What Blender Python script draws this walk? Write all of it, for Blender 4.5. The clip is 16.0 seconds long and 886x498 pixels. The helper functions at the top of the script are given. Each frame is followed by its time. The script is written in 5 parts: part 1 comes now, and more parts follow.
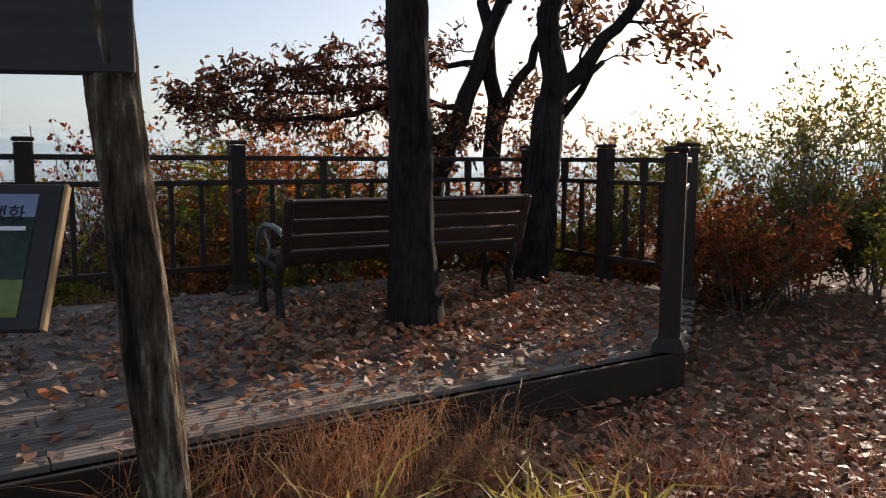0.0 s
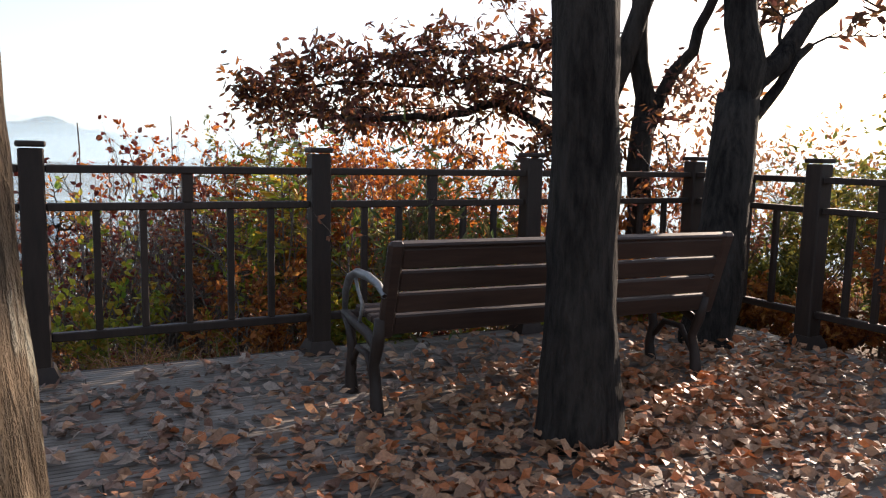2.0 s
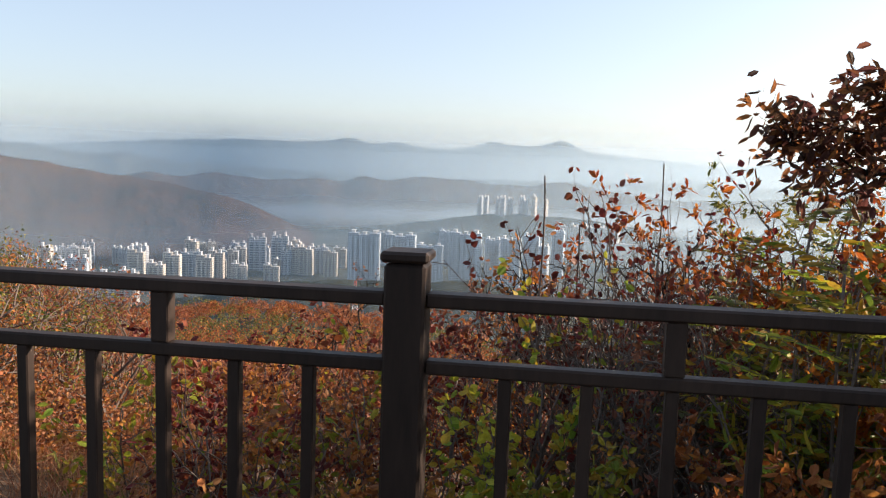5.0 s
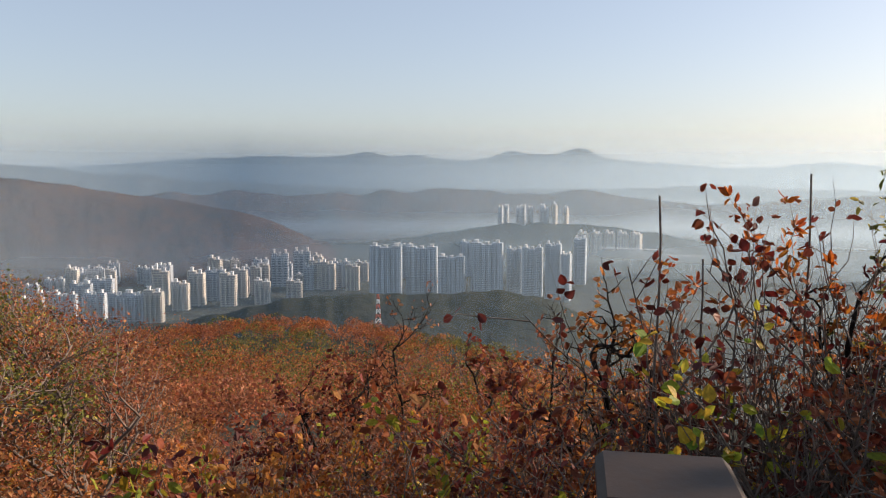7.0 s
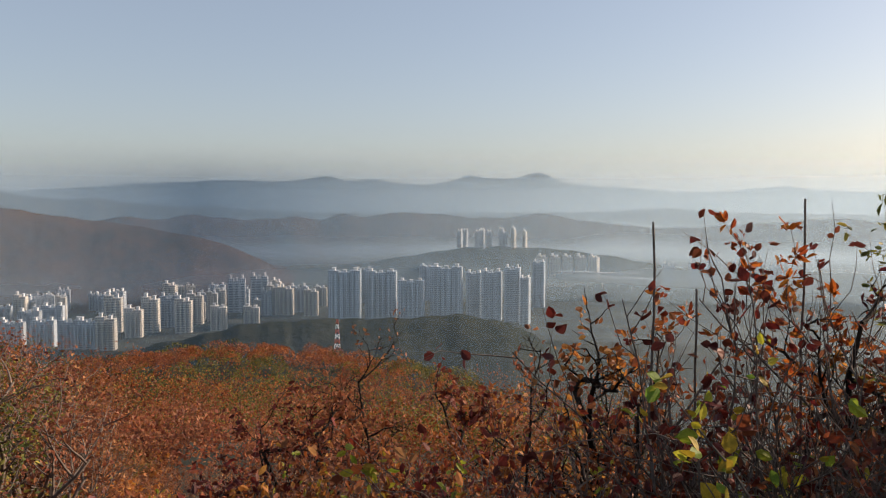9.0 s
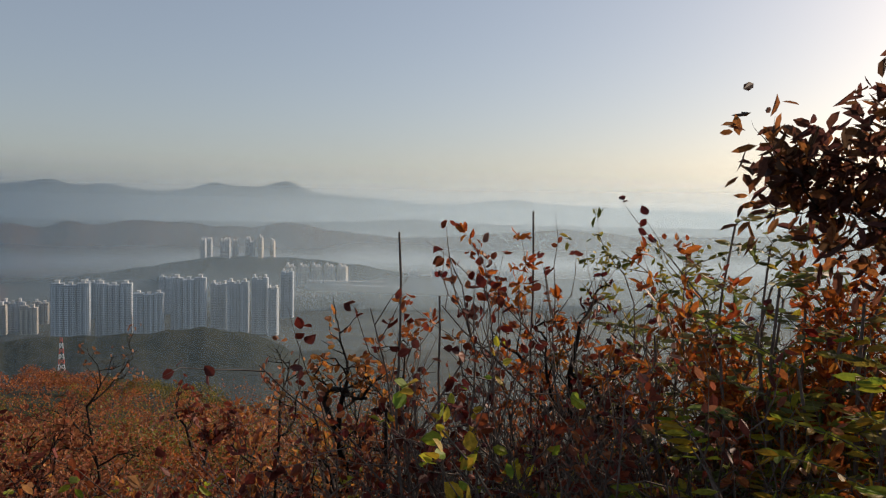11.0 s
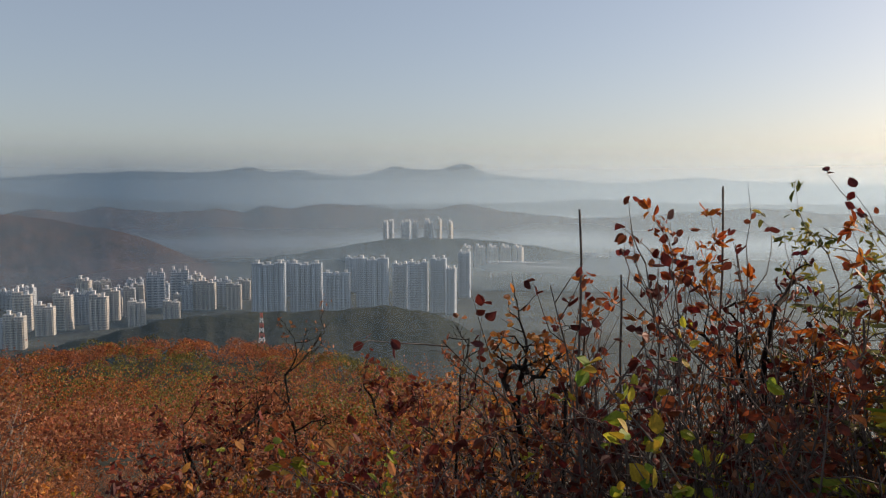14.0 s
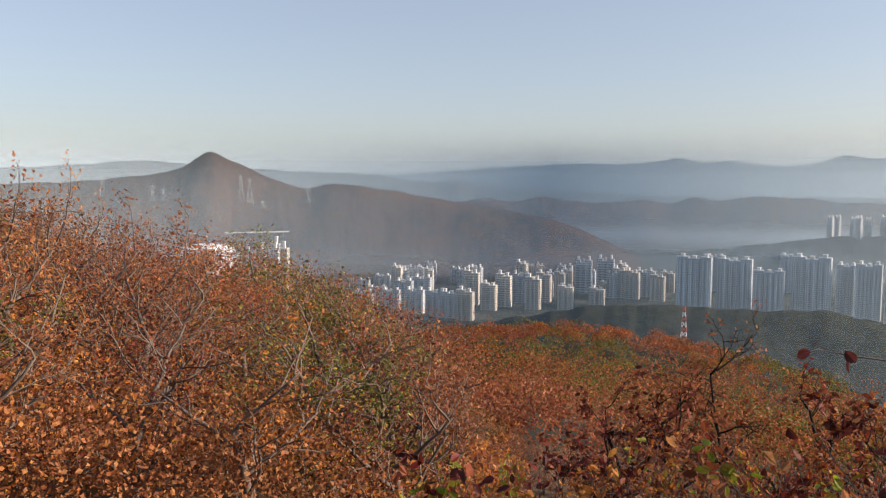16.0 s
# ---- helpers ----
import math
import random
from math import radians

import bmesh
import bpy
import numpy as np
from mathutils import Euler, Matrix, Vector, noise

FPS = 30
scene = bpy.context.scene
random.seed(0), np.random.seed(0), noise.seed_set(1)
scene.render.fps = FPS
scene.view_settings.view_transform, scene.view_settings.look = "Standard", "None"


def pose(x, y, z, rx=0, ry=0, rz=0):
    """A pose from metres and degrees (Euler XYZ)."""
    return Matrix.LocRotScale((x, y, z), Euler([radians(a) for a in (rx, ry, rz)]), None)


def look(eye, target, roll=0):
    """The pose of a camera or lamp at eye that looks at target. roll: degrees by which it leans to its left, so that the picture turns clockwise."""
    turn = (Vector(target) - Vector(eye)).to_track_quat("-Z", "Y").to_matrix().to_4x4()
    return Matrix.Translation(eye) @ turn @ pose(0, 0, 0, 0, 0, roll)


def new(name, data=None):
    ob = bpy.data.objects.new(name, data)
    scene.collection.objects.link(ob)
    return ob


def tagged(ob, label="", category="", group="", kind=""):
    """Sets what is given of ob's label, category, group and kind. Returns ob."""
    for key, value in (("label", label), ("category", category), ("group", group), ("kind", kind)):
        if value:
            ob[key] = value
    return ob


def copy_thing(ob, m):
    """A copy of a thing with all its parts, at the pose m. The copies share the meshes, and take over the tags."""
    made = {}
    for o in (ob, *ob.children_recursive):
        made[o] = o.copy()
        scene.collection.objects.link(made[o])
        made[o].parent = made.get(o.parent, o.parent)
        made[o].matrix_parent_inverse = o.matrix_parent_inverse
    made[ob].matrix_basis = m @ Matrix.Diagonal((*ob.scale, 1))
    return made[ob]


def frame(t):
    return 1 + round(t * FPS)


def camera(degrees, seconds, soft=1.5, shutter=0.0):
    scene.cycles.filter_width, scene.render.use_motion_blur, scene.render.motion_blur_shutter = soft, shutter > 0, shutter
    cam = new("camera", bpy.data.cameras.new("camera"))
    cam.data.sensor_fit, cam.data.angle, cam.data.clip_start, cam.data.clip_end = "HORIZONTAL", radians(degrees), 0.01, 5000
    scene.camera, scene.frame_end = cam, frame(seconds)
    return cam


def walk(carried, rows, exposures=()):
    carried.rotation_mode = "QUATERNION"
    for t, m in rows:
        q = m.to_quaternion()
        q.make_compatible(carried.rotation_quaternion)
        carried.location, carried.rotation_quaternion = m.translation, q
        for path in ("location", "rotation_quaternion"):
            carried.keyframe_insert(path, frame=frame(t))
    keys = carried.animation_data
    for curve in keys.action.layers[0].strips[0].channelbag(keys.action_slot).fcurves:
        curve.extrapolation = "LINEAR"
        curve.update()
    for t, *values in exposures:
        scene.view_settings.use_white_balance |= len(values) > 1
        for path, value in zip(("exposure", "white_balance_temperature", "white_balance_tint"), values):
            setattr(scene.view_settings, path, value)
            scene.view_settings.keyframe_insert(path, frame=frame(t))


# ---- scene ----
cam = camera(60.1, 16.0, 1.2)
PATH = [
    (0, (0.015, -0.399, 1.061), (0.161, 1.582, 0.829), 0.3),
    (0.5, (-0.103, -0.014, 1.021), (-0.029, 1.971, 0.789), 1.6),
    (1, (-0.170, 0.309, 1.083), (-0.154, 2.293, 0.833), 1.0),
    (1.5, (-0.265, 0.838, 1.100), (-0.386, 2.820, 0.859), 0.6),
    (2, (-0.324, 1.291, 1.169), (-0.370, 3.276, 0.927), 1.2),
    (2.5, (-0.225, 1.699, 1.170), (-0.361, 3.681, 0.945), 2.0),
    (3, (-0.246, 2.051, 1.260), (-0.823, 3.951, 1.019), 1.6),
    (3.5, (-0.471, 2.444, 1.240), (-1.231, 4.277, 0.992), 4.1),
    (4, (-0.655, 2.734, 1.305), (-1.665, 4.439, 1.039), 3.3),
    (4.5, (-0.833, 3.127, 1.407), (-2.009, 4.724, 1.148), 2.1),
    (5, (-1.086, 3.368, 1.436), (-2.280, 4.958, 1.219), 1.9),
    (7.5, (-2.300, 4.430, 1.490), (-3.548, 5.982, 1.309), -0.2),
    (8, (-2.360, 4.460, 1.490), (-3.607, 6.015, 1.325), -0.2),
    (10.5, (-2.430, 4.500, 1.490), (-3.191, 6.347, 1.395), 0.7),
    (11, (-2.420, 4.500, 1.490), (-2.998, 6.412, 1.393), 0.9),
    (11.5, (-2.410, 4.500, 1.490), (-2.871, 6.444, 1.402), 1.6),
    (12, (-2.390, 4.500, 1.490), (-2.759, 6.463, 1.388), 1.6),
    (12.5, (-2.380, 4.500, 1.485), (-2.678, 6.475, 1.381), 1.6),
    (13, (-2.390, 4.500, 1.480), (-2.783, 6.457, 1.355), 1.0),
    (13.5, (-2.420, 4.500, 1.480), (-3.113, 6.371, 1.340), 0.1),
    (14, (-2.440, 4.500, 1.475), (-3.435, 6.229, 1.325), -0.1),
    (14.5, (-2.460, 4.500, 1.470), (-3.713, 6.051, 1.318), -0.0),
    (15, (-2.480, 4.500, 1.470), (-3.927, 5.871, 1.312), 0.2),
    (15.5, (-2.490, 4.500, 1.470), (-4.086, 5.694, 1.304), 0.1),
    (16, (-2.500, 4.500, 1.470), (-4.244, 5.464, 1.298), 0.1),
]
EXPOSURES = [(0, 0.55, 6800, 17), (1.0, 0.9, 6800, 17), (2.0, 1.5, 6800, 17), (3.0, 1.5, 6800, 17), (4.0, 1.28, 6900, 17), (5.0, 1.15, 6900, 17), (7.5, 0.65, 7050, 18.5), (10.5, 0.25, 7150, 17), (11.5, 0.05, 7200, 17), (12.5, 0.2, 7200, 17), (14.5, 0.35, 7050, 18.5), (16, 0.7, 7050, 19)]
walk(cam, [(t, look(eye, target, roll)) for t, eye, target, roll in PATH], EXPOSURES)

# ---- light ----
SUN_AZ, SUN_EL = radians(37), radians(19.5)
world = bpy.data.worlds.new("world")
scene.world = world
world.use_nodes = True
wn = world.node_tree
sky = wn.nodes.new("ShaderNodeTexSky")
sky.sky_type = "NISHITA"
sky.sun_disc = False
sky.sun_elevation, sky.sun_rotation = SUN_EL, SUN_AZ
sky.altitude, sky.air_density, sky.dust_density, sky.ozone_density = 300, 1.0, 2.0, 2.0
wn.nodes["Background"].inputs["Strength"].default_value = 0.105
# constant pale blue mixed in as haze: evens and mutes sky, adds fill light
pale = wn.nodes.new("ShaderNodeHueSaturation")
pale.inputs["Saturation"].default_value = 0.95
wn.links.new(sky.outputs[0], pale.inputs["Color"])
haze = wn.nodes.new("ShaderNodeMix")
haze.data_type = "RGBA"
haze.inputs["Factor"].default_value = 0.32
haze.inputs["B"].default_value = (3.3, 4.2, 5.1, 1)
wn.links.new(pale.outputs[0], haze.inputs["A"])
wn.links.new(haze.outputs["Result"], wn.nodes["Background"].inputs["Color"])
sun_data = bpy.data.lights.new("sun", "SUN")
sun_data.energy, sun_data.angle, sun_data.color = 4.8, radians(0.6), (1.0, 0.86, 0.70)
sun = new("sun", sun_data)
sun.matrix_world = look((math.sin(SUN_AZ) * 30, math.cos(SUN_AZ) * 30, math.tan(SUN_EL) * 30), (0, 0, 0))

rng = np.random.default_rng(7)


# ---- materials ----
def node_mat(name):
    m = bpy.data.materials.new(name)
    m.use_nodes = True
    nt = m.node_tree
    return m, nt, nt.nodes["Principled BSDF"]


def ramp(nt, stops):
    r = nt.nodes.new("ShaderNodeValToRGB")
    while len(r.color_ramp.elements) < len(stops):
        r.color_ramp.elements.new(0.5)
    for e, (p, c) in zip(r.color_ramp.elements, stops):
        e.position, e.color = p, (*c, 1)
    return r


def coords(nt, scale=(1, 1, 1), kind="Object"):
    tc = nt.nodes.new("ShaderNodeTexCoord")
    mp = nt.nodes.new("ShaderNodeMapping")
    mp.inputs["Scale"].default_value = scale
    nt.links.new(tc.outputs[kind], mp.inputs[0])
    return mp


def noise_node(nt, vec, scale, detail=4, rough=0.6):
    n = nt.nodes.new("ShaderNodeTexNoise")
    n.inputs["Scale"].default_value, n.inputs["Detail"].default_value, n.inputs["Roughness"].default_value = scale, detail, rough
    nt.links.new(vec.outputs[0], n.inputs["Vector"])
    return n


def surface(name, dark, light, fine=40, coarse=3, stretch=(1, 1, 1), rough=0.75, bump=0.3, depth=0.01, spots=None, per_object=0.0, metallic=0.0, spec=0.3, kind="Object", span=0.17):
    """Two scales of noise between two colours, with relief; per_object: how far single pieces differ."""
    m, nt, b = node_mat(name)
    L = nt.links.new
    v = coords(nt, stretch, kind)
    n1, n2 = noise_node(nt, v, fine, 6, 0.65), noise_node(nt, v, coarse, 3)
    mixv = nt.nodes.new("ShaderNodeMath")
    mixv.operation = "MULTIPLY_ADD"
    mixv.inputs[1].default_value = 0.55
    L(n1.outputs[0], mixv.inputs[0])
    half = nt.nodes.new("ShaderNodeMath")
    half.operation = "MULTIPLY"
    half.inputs[1].default_value = 0.45
    L(n2.outputs[0], half.inputs[0])
    L(half.outputs[0], mixv.inputs[2])
    stops = [(0.49 - span, dark), (0.49 + span, light)] if spots is None else [(0.49 - span, dark), (0.49 + span * 0.5, light), (0.49 + span * 1.2, spots)]
    r = ramp(nt, stops)
    L(mixv.outputs[0], r.inputs[0])
    out = r.outputs[0]
    if per_object:
        info = nt.nodes.new("ShaderNodeObjectInfo")
        hsv = nt.nodes.new("ShaderNodeHueSaturation")
        ma = nt.nodes.new("ShaderNodeMapRange")
        ma.inputs["To Min"].default_value, ma.inputs["To Max"].default_value = 1 - per_object, 1 + per_object
        L(info.outputs["Random"], ma.inputs[0])
        L(ma.outputs[0], hsv.inputs["Value"])
        L(out, hsv.inputs["Color"])
        out = hsv.outputs[0]
    L(out, b.inputs["Base Color"])
    rr = nt.nodes.new("ShaderNodeMapRange")
    rr.inputs["To Min"].default_value, rr.inputs["To Max"].default_value = max(0.05, rough - 0.15), min(1, rough + 0.12)
    L(n1.outputs[0], rr.inputs[0])
    L(rr.outputs[0], b.inputs["Roughness"])
    b.inputs["Metallic"].default_value = metallic
    b.inputs["Specular IOR Level"].default_value = spec
    if bump:
        bp = nt.nodes.new("ShaderNodeBump")
        bp.inputs["Strength"].default_value, bp.inputs["Distance"].default_value = bump, depth
        L(mixv.outputs[0], bp.inputs["Height"])
        L(bp.outputs[0], b.inputs["Normal"])
    return m


def leaf_mat(name, colours, translucent=0.45, rough=0.55, patch=0.0):
    """Leaves, each one of a few colours; the low sun shines through them."""
    m, nt, b = node_mat(name)
    L = nt.links.new
    geo = nt.nodes.new("ShaderNodeNewGeometry")
    r = ramp(nt, [(i / len(colours), c) for i, c in enumerate(colours)])
    r.color_ramp.interpolation = "LINEAR"
    L(geo.outputs["Random Per Island"], r.inputs[0])
    n = noise_node(nt, coords(nt), 90, 3)
    mx = nt.nodes.new("ShaderNodeMix")
    mx.data_type, mx.blend_type = "RGBA", "MULTIPLY"
    mx.inputs["Factor"].default_value = 0.5
    L(r.outputs[0], mx.inputs["A"])
    vein = ramp(nt, [(0.35, (0.45, 0.42, 0.4)), (0.6, (1, 1, 1))])
    L(n.outputs[0], vein.inputs[0])
    L(vein.outputs[0], mx.inputs["B"])
    if patch:
        tone = ramp(nt, [(0.36, (0.55, 0.48, 0.42)), (0.5, (1.0, 0.97, 0.9)), (0.64, (1.45, 1.4, 1.2))])
        L(noise_node(nt, coords(nt), patch, 5, 0.65).outputs[0], tone.inputs[0])
        whole = nt.nodes.new("ShaderNodeMix")
        whole.data_type, whole.blend_type = "RGBA", "MULTIPLY"
        whole.inputs["Factor"].default_value = 1.0
        L(mx.outputs["Result"], whole.inputs["A"])
        L(tone.outputs[0], whole.inputs["B"])
        mx = whole
    # each plant has a tone of its own
    info = nt.nodes.new("ShaderNodeObjectInfo")
    own = nt.nodes.new("ShaderNodeHueSaturation")
    for key, low, high in (("Hue", 0.487, 0.508), ("Value", 0.75, 1.2)):
        ma = nt.nodes.new("ShaderNodeMapRange")
        ma.inputs["To Min"].default_value, ma.inputs["To Max"].default_value = low, high
        L(info.outputs["Random"], ma.inputs[0])
        L(ma.outputs[0], own.inputs[key])
    L(mx.outputs["Result"], own.inputs["Color"])
    L(own.outputs[0], b.inputs["Base Color"])
    b.inputs["Roughness"].default_value = rough
    b.inputs["Specular IOR Level"].default_value = 0.25
    t = nt.nodes.new("ShaderNodeBsdfTranslucent")
    L(own.outputs[0], t.inputs["Color"])
    mix = nt.nodes.new("ShaderNodeMixShader")
    mix.inputs[0].default_value = translucent
    L(b.outputs[0], mix.inputs[1])
    L(t.outputs[0], mix.inputs[2])
    L(mix.outputs[0], nt.nodes["Material Output"].inputs["Surface"])
    return m


def mist_haze_mat(name, top, fade, strength, scale, veil, veil_top):
    """A thin sheet of fog and painted distance haze, lit by the sun and the sky, that thins out with height."""
    m, nt, b = node_mat(name)
    L = nt.links.new
    nt.nodes.remove(b)
    v = coords(nt, (1, 1, 3))
    n = noise_node(nt, v, scale, 4, 0.5)
    sep = nt.nodes.new("ShaderNodeSeparateXYZ")
    tc = nt.nodes.new("ShaderNodeTexCoord")
    L(tc.outputs["Object"], sep.inputs[0])
    jitter = nt.nodes.new("ShaderNodeMath")
    jitter.operation = "MULTIPLY_ADD"
    jitter.inputs[1].default_value = fade * 0.9
    L(n.outputs[0], jitter.inputs[0])
    L(sep.outputs["Z"], jitter.inputs[2])
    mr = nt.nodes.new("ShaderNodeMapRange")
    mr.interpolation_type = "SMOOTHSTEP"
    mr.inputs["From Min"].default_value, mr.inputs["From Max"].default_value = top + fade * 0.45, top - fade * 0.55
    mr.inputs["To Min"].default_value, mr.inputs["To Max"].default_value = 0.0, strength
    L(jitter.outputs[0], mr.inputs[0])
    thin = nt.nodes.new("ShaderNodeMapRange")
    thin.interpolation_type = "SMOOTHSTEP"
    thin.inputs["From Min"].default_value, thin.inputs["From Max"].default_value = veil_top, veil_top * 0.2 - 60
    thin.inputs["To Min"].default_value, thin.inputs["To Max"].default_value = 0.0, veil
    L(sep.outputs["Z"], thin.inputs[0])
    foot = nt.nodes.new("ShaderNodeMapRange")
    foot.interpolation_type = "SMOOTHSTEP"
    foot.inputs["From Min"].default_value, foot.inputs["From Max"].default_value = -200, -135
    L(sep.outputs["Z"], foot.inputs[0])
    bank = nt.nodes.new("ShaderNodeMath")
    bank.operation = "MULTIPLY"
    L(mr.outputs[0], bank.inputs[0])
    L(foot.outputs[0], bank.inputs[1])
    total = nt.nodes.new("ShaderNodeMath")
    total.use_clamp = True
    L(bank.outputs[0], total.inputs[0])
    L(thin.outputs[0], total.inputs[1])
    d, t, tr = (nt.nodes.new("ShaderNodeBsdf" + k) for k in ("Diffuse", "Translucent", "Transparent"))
    # the blue of far haze is put into the sheet's colour
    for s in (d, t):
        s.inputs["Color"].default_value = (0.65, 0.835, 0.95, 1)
    both, mix = nt.nodes.new("ShaderNodeMixShader"), nt.nodes.new("ShaderNodeMixShader")
    L(d.outputs[0], both.inputs[1])
    L(t.outputs[0], both.inputs[2])
    L(total.outputs[0], mix.inputs[0])
    L(tr.outputs[0], mix.inputs[1])
    L(both.outputs[0], mix.inputs[2])
    L(mix.outputs[0], nt.nodes["Material Output"].inputs["Surface"])
    return m


def facade_mat(name, wall, glass, floor=2.9, bay=3.4):
    """Far tower blocks: storeys and window bays too small to pick apart."""
    m, nt, b = node_mat(name)
    L = nt.links.new
    v = coords(nt)
    sep = nt.nodes.new("ShaderNodeSeparateXYZ")
    L(v.outputs[0], sep.inputs[0])

    def band(sock, size, share):
        d = nt.nodes.new("ShaderNodeMath")
        d.operation, d.inputs[1].default_value = "DIVIDE", size
        L(sock, d.inputs[0])
        f = nt.nodes.new("ShaderNodeMath")
        f.operation = "FRACT"
        L(d.outputs[0], f.inputs[0])
        g = nt.nodes.new("ShaderNodeMath")
        g.operation, g.inputs[1].default_value = "LESS_THAN", share
        L(f.outputs[0], g.inputs[0])
        return g.outputs[0]

    s = nt.nodes.new("ShaderNodeMath")
    L(sep.outputs["X"], s.inputs[0])
    L(sep.outputs["Y"], s.inputs[1])
    both = nt.nodes.new("ShaderNodeMath")
    both.operation = "MULTIPLY"
    L(band(sep.outputs["Z"], floor, 0.55), both.inputs[0])
    L(band(s.outputs[0], bay, 0.6), both.inputs[1])
    mx = nt.nodes.new("ShaderNodeMix")
    mx.data_type = "RGBA"
    mx.inputs["A"].default_value, mx.inputs["B"].default_value = (*wall, 1), (*glass, 1)
    L(both.outputs[0], mx.inputs["Factor"])
    n = noise_node(nt, v, 0.05, 3)
    mu = nt.nodes.new("ShaderNodeMix")
    mu.data_type, mu.blend_type = "RGBA", "MULTIPLY"
    mu.inputs["Factor"].default_value = 0.3
    L(mx.outputs["Result"], mu.inputs["A"])
    L(n.outputs[0], mu.inputs["B"])
    info = nt.nodes.new("ShaderNodeObjectInfo")
    ma = nt.nodes.new("ShaderNodeMapRange")
    ma.inputs["To Min"].default_value, ma.inputs["To Max"].default_value = 0.78, 1.15
    L(info.outputs["Random"], ma.inputs[0])
    own = nt.nodes.new("ShaderNodeHueSaturation")
    L(ma.outputs[0], own.inputs["Value"])
    L(mu.outputs["Result"], own.inputs["Color"])
    L(own.outputs[0], b.inputs["Base Color"])
    b.inputs["Roughness"].default_value = 0.6
    return m


M_PLANK = surface("deck_wood", (0.095, 0.078, 0.065), (0.21, 0.175, 0.145), 30, 2.5, (0.12, 1, 1), 0.7, 0.35, 0.004, per_object=0.22, span=0.12)
M_RAIL = surface("rail_wood", (0.014, 0.009, 0.007), (0.040, 0.025, 0.018), 45, 4, (1, 1, 0.15), 0.6, 0.3, 0.003, per_object=0.12, spec=0.25)
M_BENCH = surface("bench_wood", (0.022, 0.012, 0.009), (0.060, 0.034, 0.024), 40, 4, (0.12, 1, 1), 0.55, 0.35, 0.003, per_object=0.15, spec=0.3)
M_IRON = surface("cast_iron", (0.10, 0.10, 0.10), (0.24, 0.235, 0.23), 60, 8, rough=0.45, bump=0.2, depth=0.002, metallic=0.6)
M_BARK = surface("dark_bark", (0.010, 0.008, 0.007), (0.045, 0.037, 0.031), 30, 5, (1, 1, 0.22), 0.9, 1.0, 0.08, spec=0.1, span=0.1)
M_LOG = surface("weathered_log", (0.022, 0.016, 0.011), (0.125, 0.092, 0.062), 34, 7, (1, 1, 0.2), 0.9, 1.0, 0.12, spots=(0.30, 0.28, 0.22), spec=0.1, span=0.085)
M_TWIG = surface("twig_bark", (0.055, 0.042, 0.035), (0.19, 0.15, 0.125), 60, 8, rough=0.85, bump=0.3, depth=0.004, spec=0.15)
M_SIGN = surface("sign_board", (0.020, 0.019, 0.020), (0.055, 0.05, 0.048), 30, 3, (0.15, 1, 1), 0.75, 0.4, 0.003)
M_TABLE = surface("table_wood", (0.05, 0.032, 0.023), (0.13, 0.083, 0.06), 35, 3, (0.12, 1, 1), 0.6, 0.35, 0.003, per_object=0.15, spec=0.35)
M_EDGE = surface("raw_edge_wood", (0.20, 0.125, 0.06), (0.38, 0.26, 0.13), 40, 4, (1, 1, 0.2), 0.7, 0.3, 0.002)
M_SOIL = surface("leaf_littered_soil", (0.045, 0.030, 0.020), (0.15, 0.095, 0.06), 9, 0.8, rough=0.95, bump=0.6, depth=0.03, spec=0.1)
# far from the hilltop the soil gives way to fields and woods
_nt, _b = M_SOIL.node_tree, M_SOIL.node_tree.nodes["Principled BSDF"]
_len = _nt.nodes.new("ShaderNodeVectorMath")
_len.operation = "LENGTH"
_nt.links.new(coords(_nt).outputs[0], _len.inputs[0])
_far = _nt.nodes.new("ShaderNodeMapRange")
_far.inputs["From Min"].default_value, _far.inputs["From Max"].default_value = 18, 45
_nt.links.new(_len.outputs["Value"], _far.inputs[0])
_fields = ramp(_nt, [(0.38, (0.016, 0.022, 0.018)), (0.52, (0.035, 0.038, 0.028)), (0.66, (0.08, 0.08, 0.062))])
_nt.links.new(noise_node(_nt, coords(_nt), 0.012, 6, 0.7).outputs[0], _fields.inputs[0])
_mix = _nt.nodes.new("ShaderNodeMix")
_mix.data_type = "RGBA"
_nt.links.new(_far.outputs[0], _mix.inputs["Factor"])
_nt.links.new(_b.inputs["Base Color"].links[0].from_socket, _mix.inputs["A"])
_nt.links.new(_fields.outputs[0], _mix.inputs["B"])
_nt.links.new(_mix.outputs["Result"], _b.inputs["Base Color"])
M_FOREST_FAR = surface("far_woods", (0.010, 0.014, 0.018), (0.085, 0.048, 0.030), 0.05, 0.005, rough=0.95, bump=0.9, depth=9, spec=0.0)
M_FOREST_DARK = surface("dark_woods", (0.014, 0.022, 0.020), (0.050, 0.050, 0.036), 0.07, 0.010, rough=0.95, bump=0.9, depth=7, spec=0.0)
M_RANGE = surface("mountain_woods", (0.03, 0.037, 0.04), (0.07, 0.075, 0.075), 0.02, 0.003, rough=0.95, bump=0.5, depth=12, spec=0.0)
M_ROAD = surface("pale_road", (0.35, 0.35, 0.35), (0.5, 0.5, 0.49), 0.3, 0.02, rough=0.85, bump=0)
M_CONCRETE = surface("roof_concrete", (0.45, 0.45, 0.45), (0.65, 0.65, 0.64), 0.3, 0.05, rough=0.8, bump=0)
M_FACADES = [facade_mat("pale_facade", (0.49, 0.53, 0.57), (0.12, 0.16, 0.20)), facade_mat("blue_grey_facade", (0.47, 0.54, 0.60), (0.13, 0.18, 0.23)),
             facade_mat("cream_facade", (0.58, 0.54, 0.47), (0.17, 0.17, 0.17))]
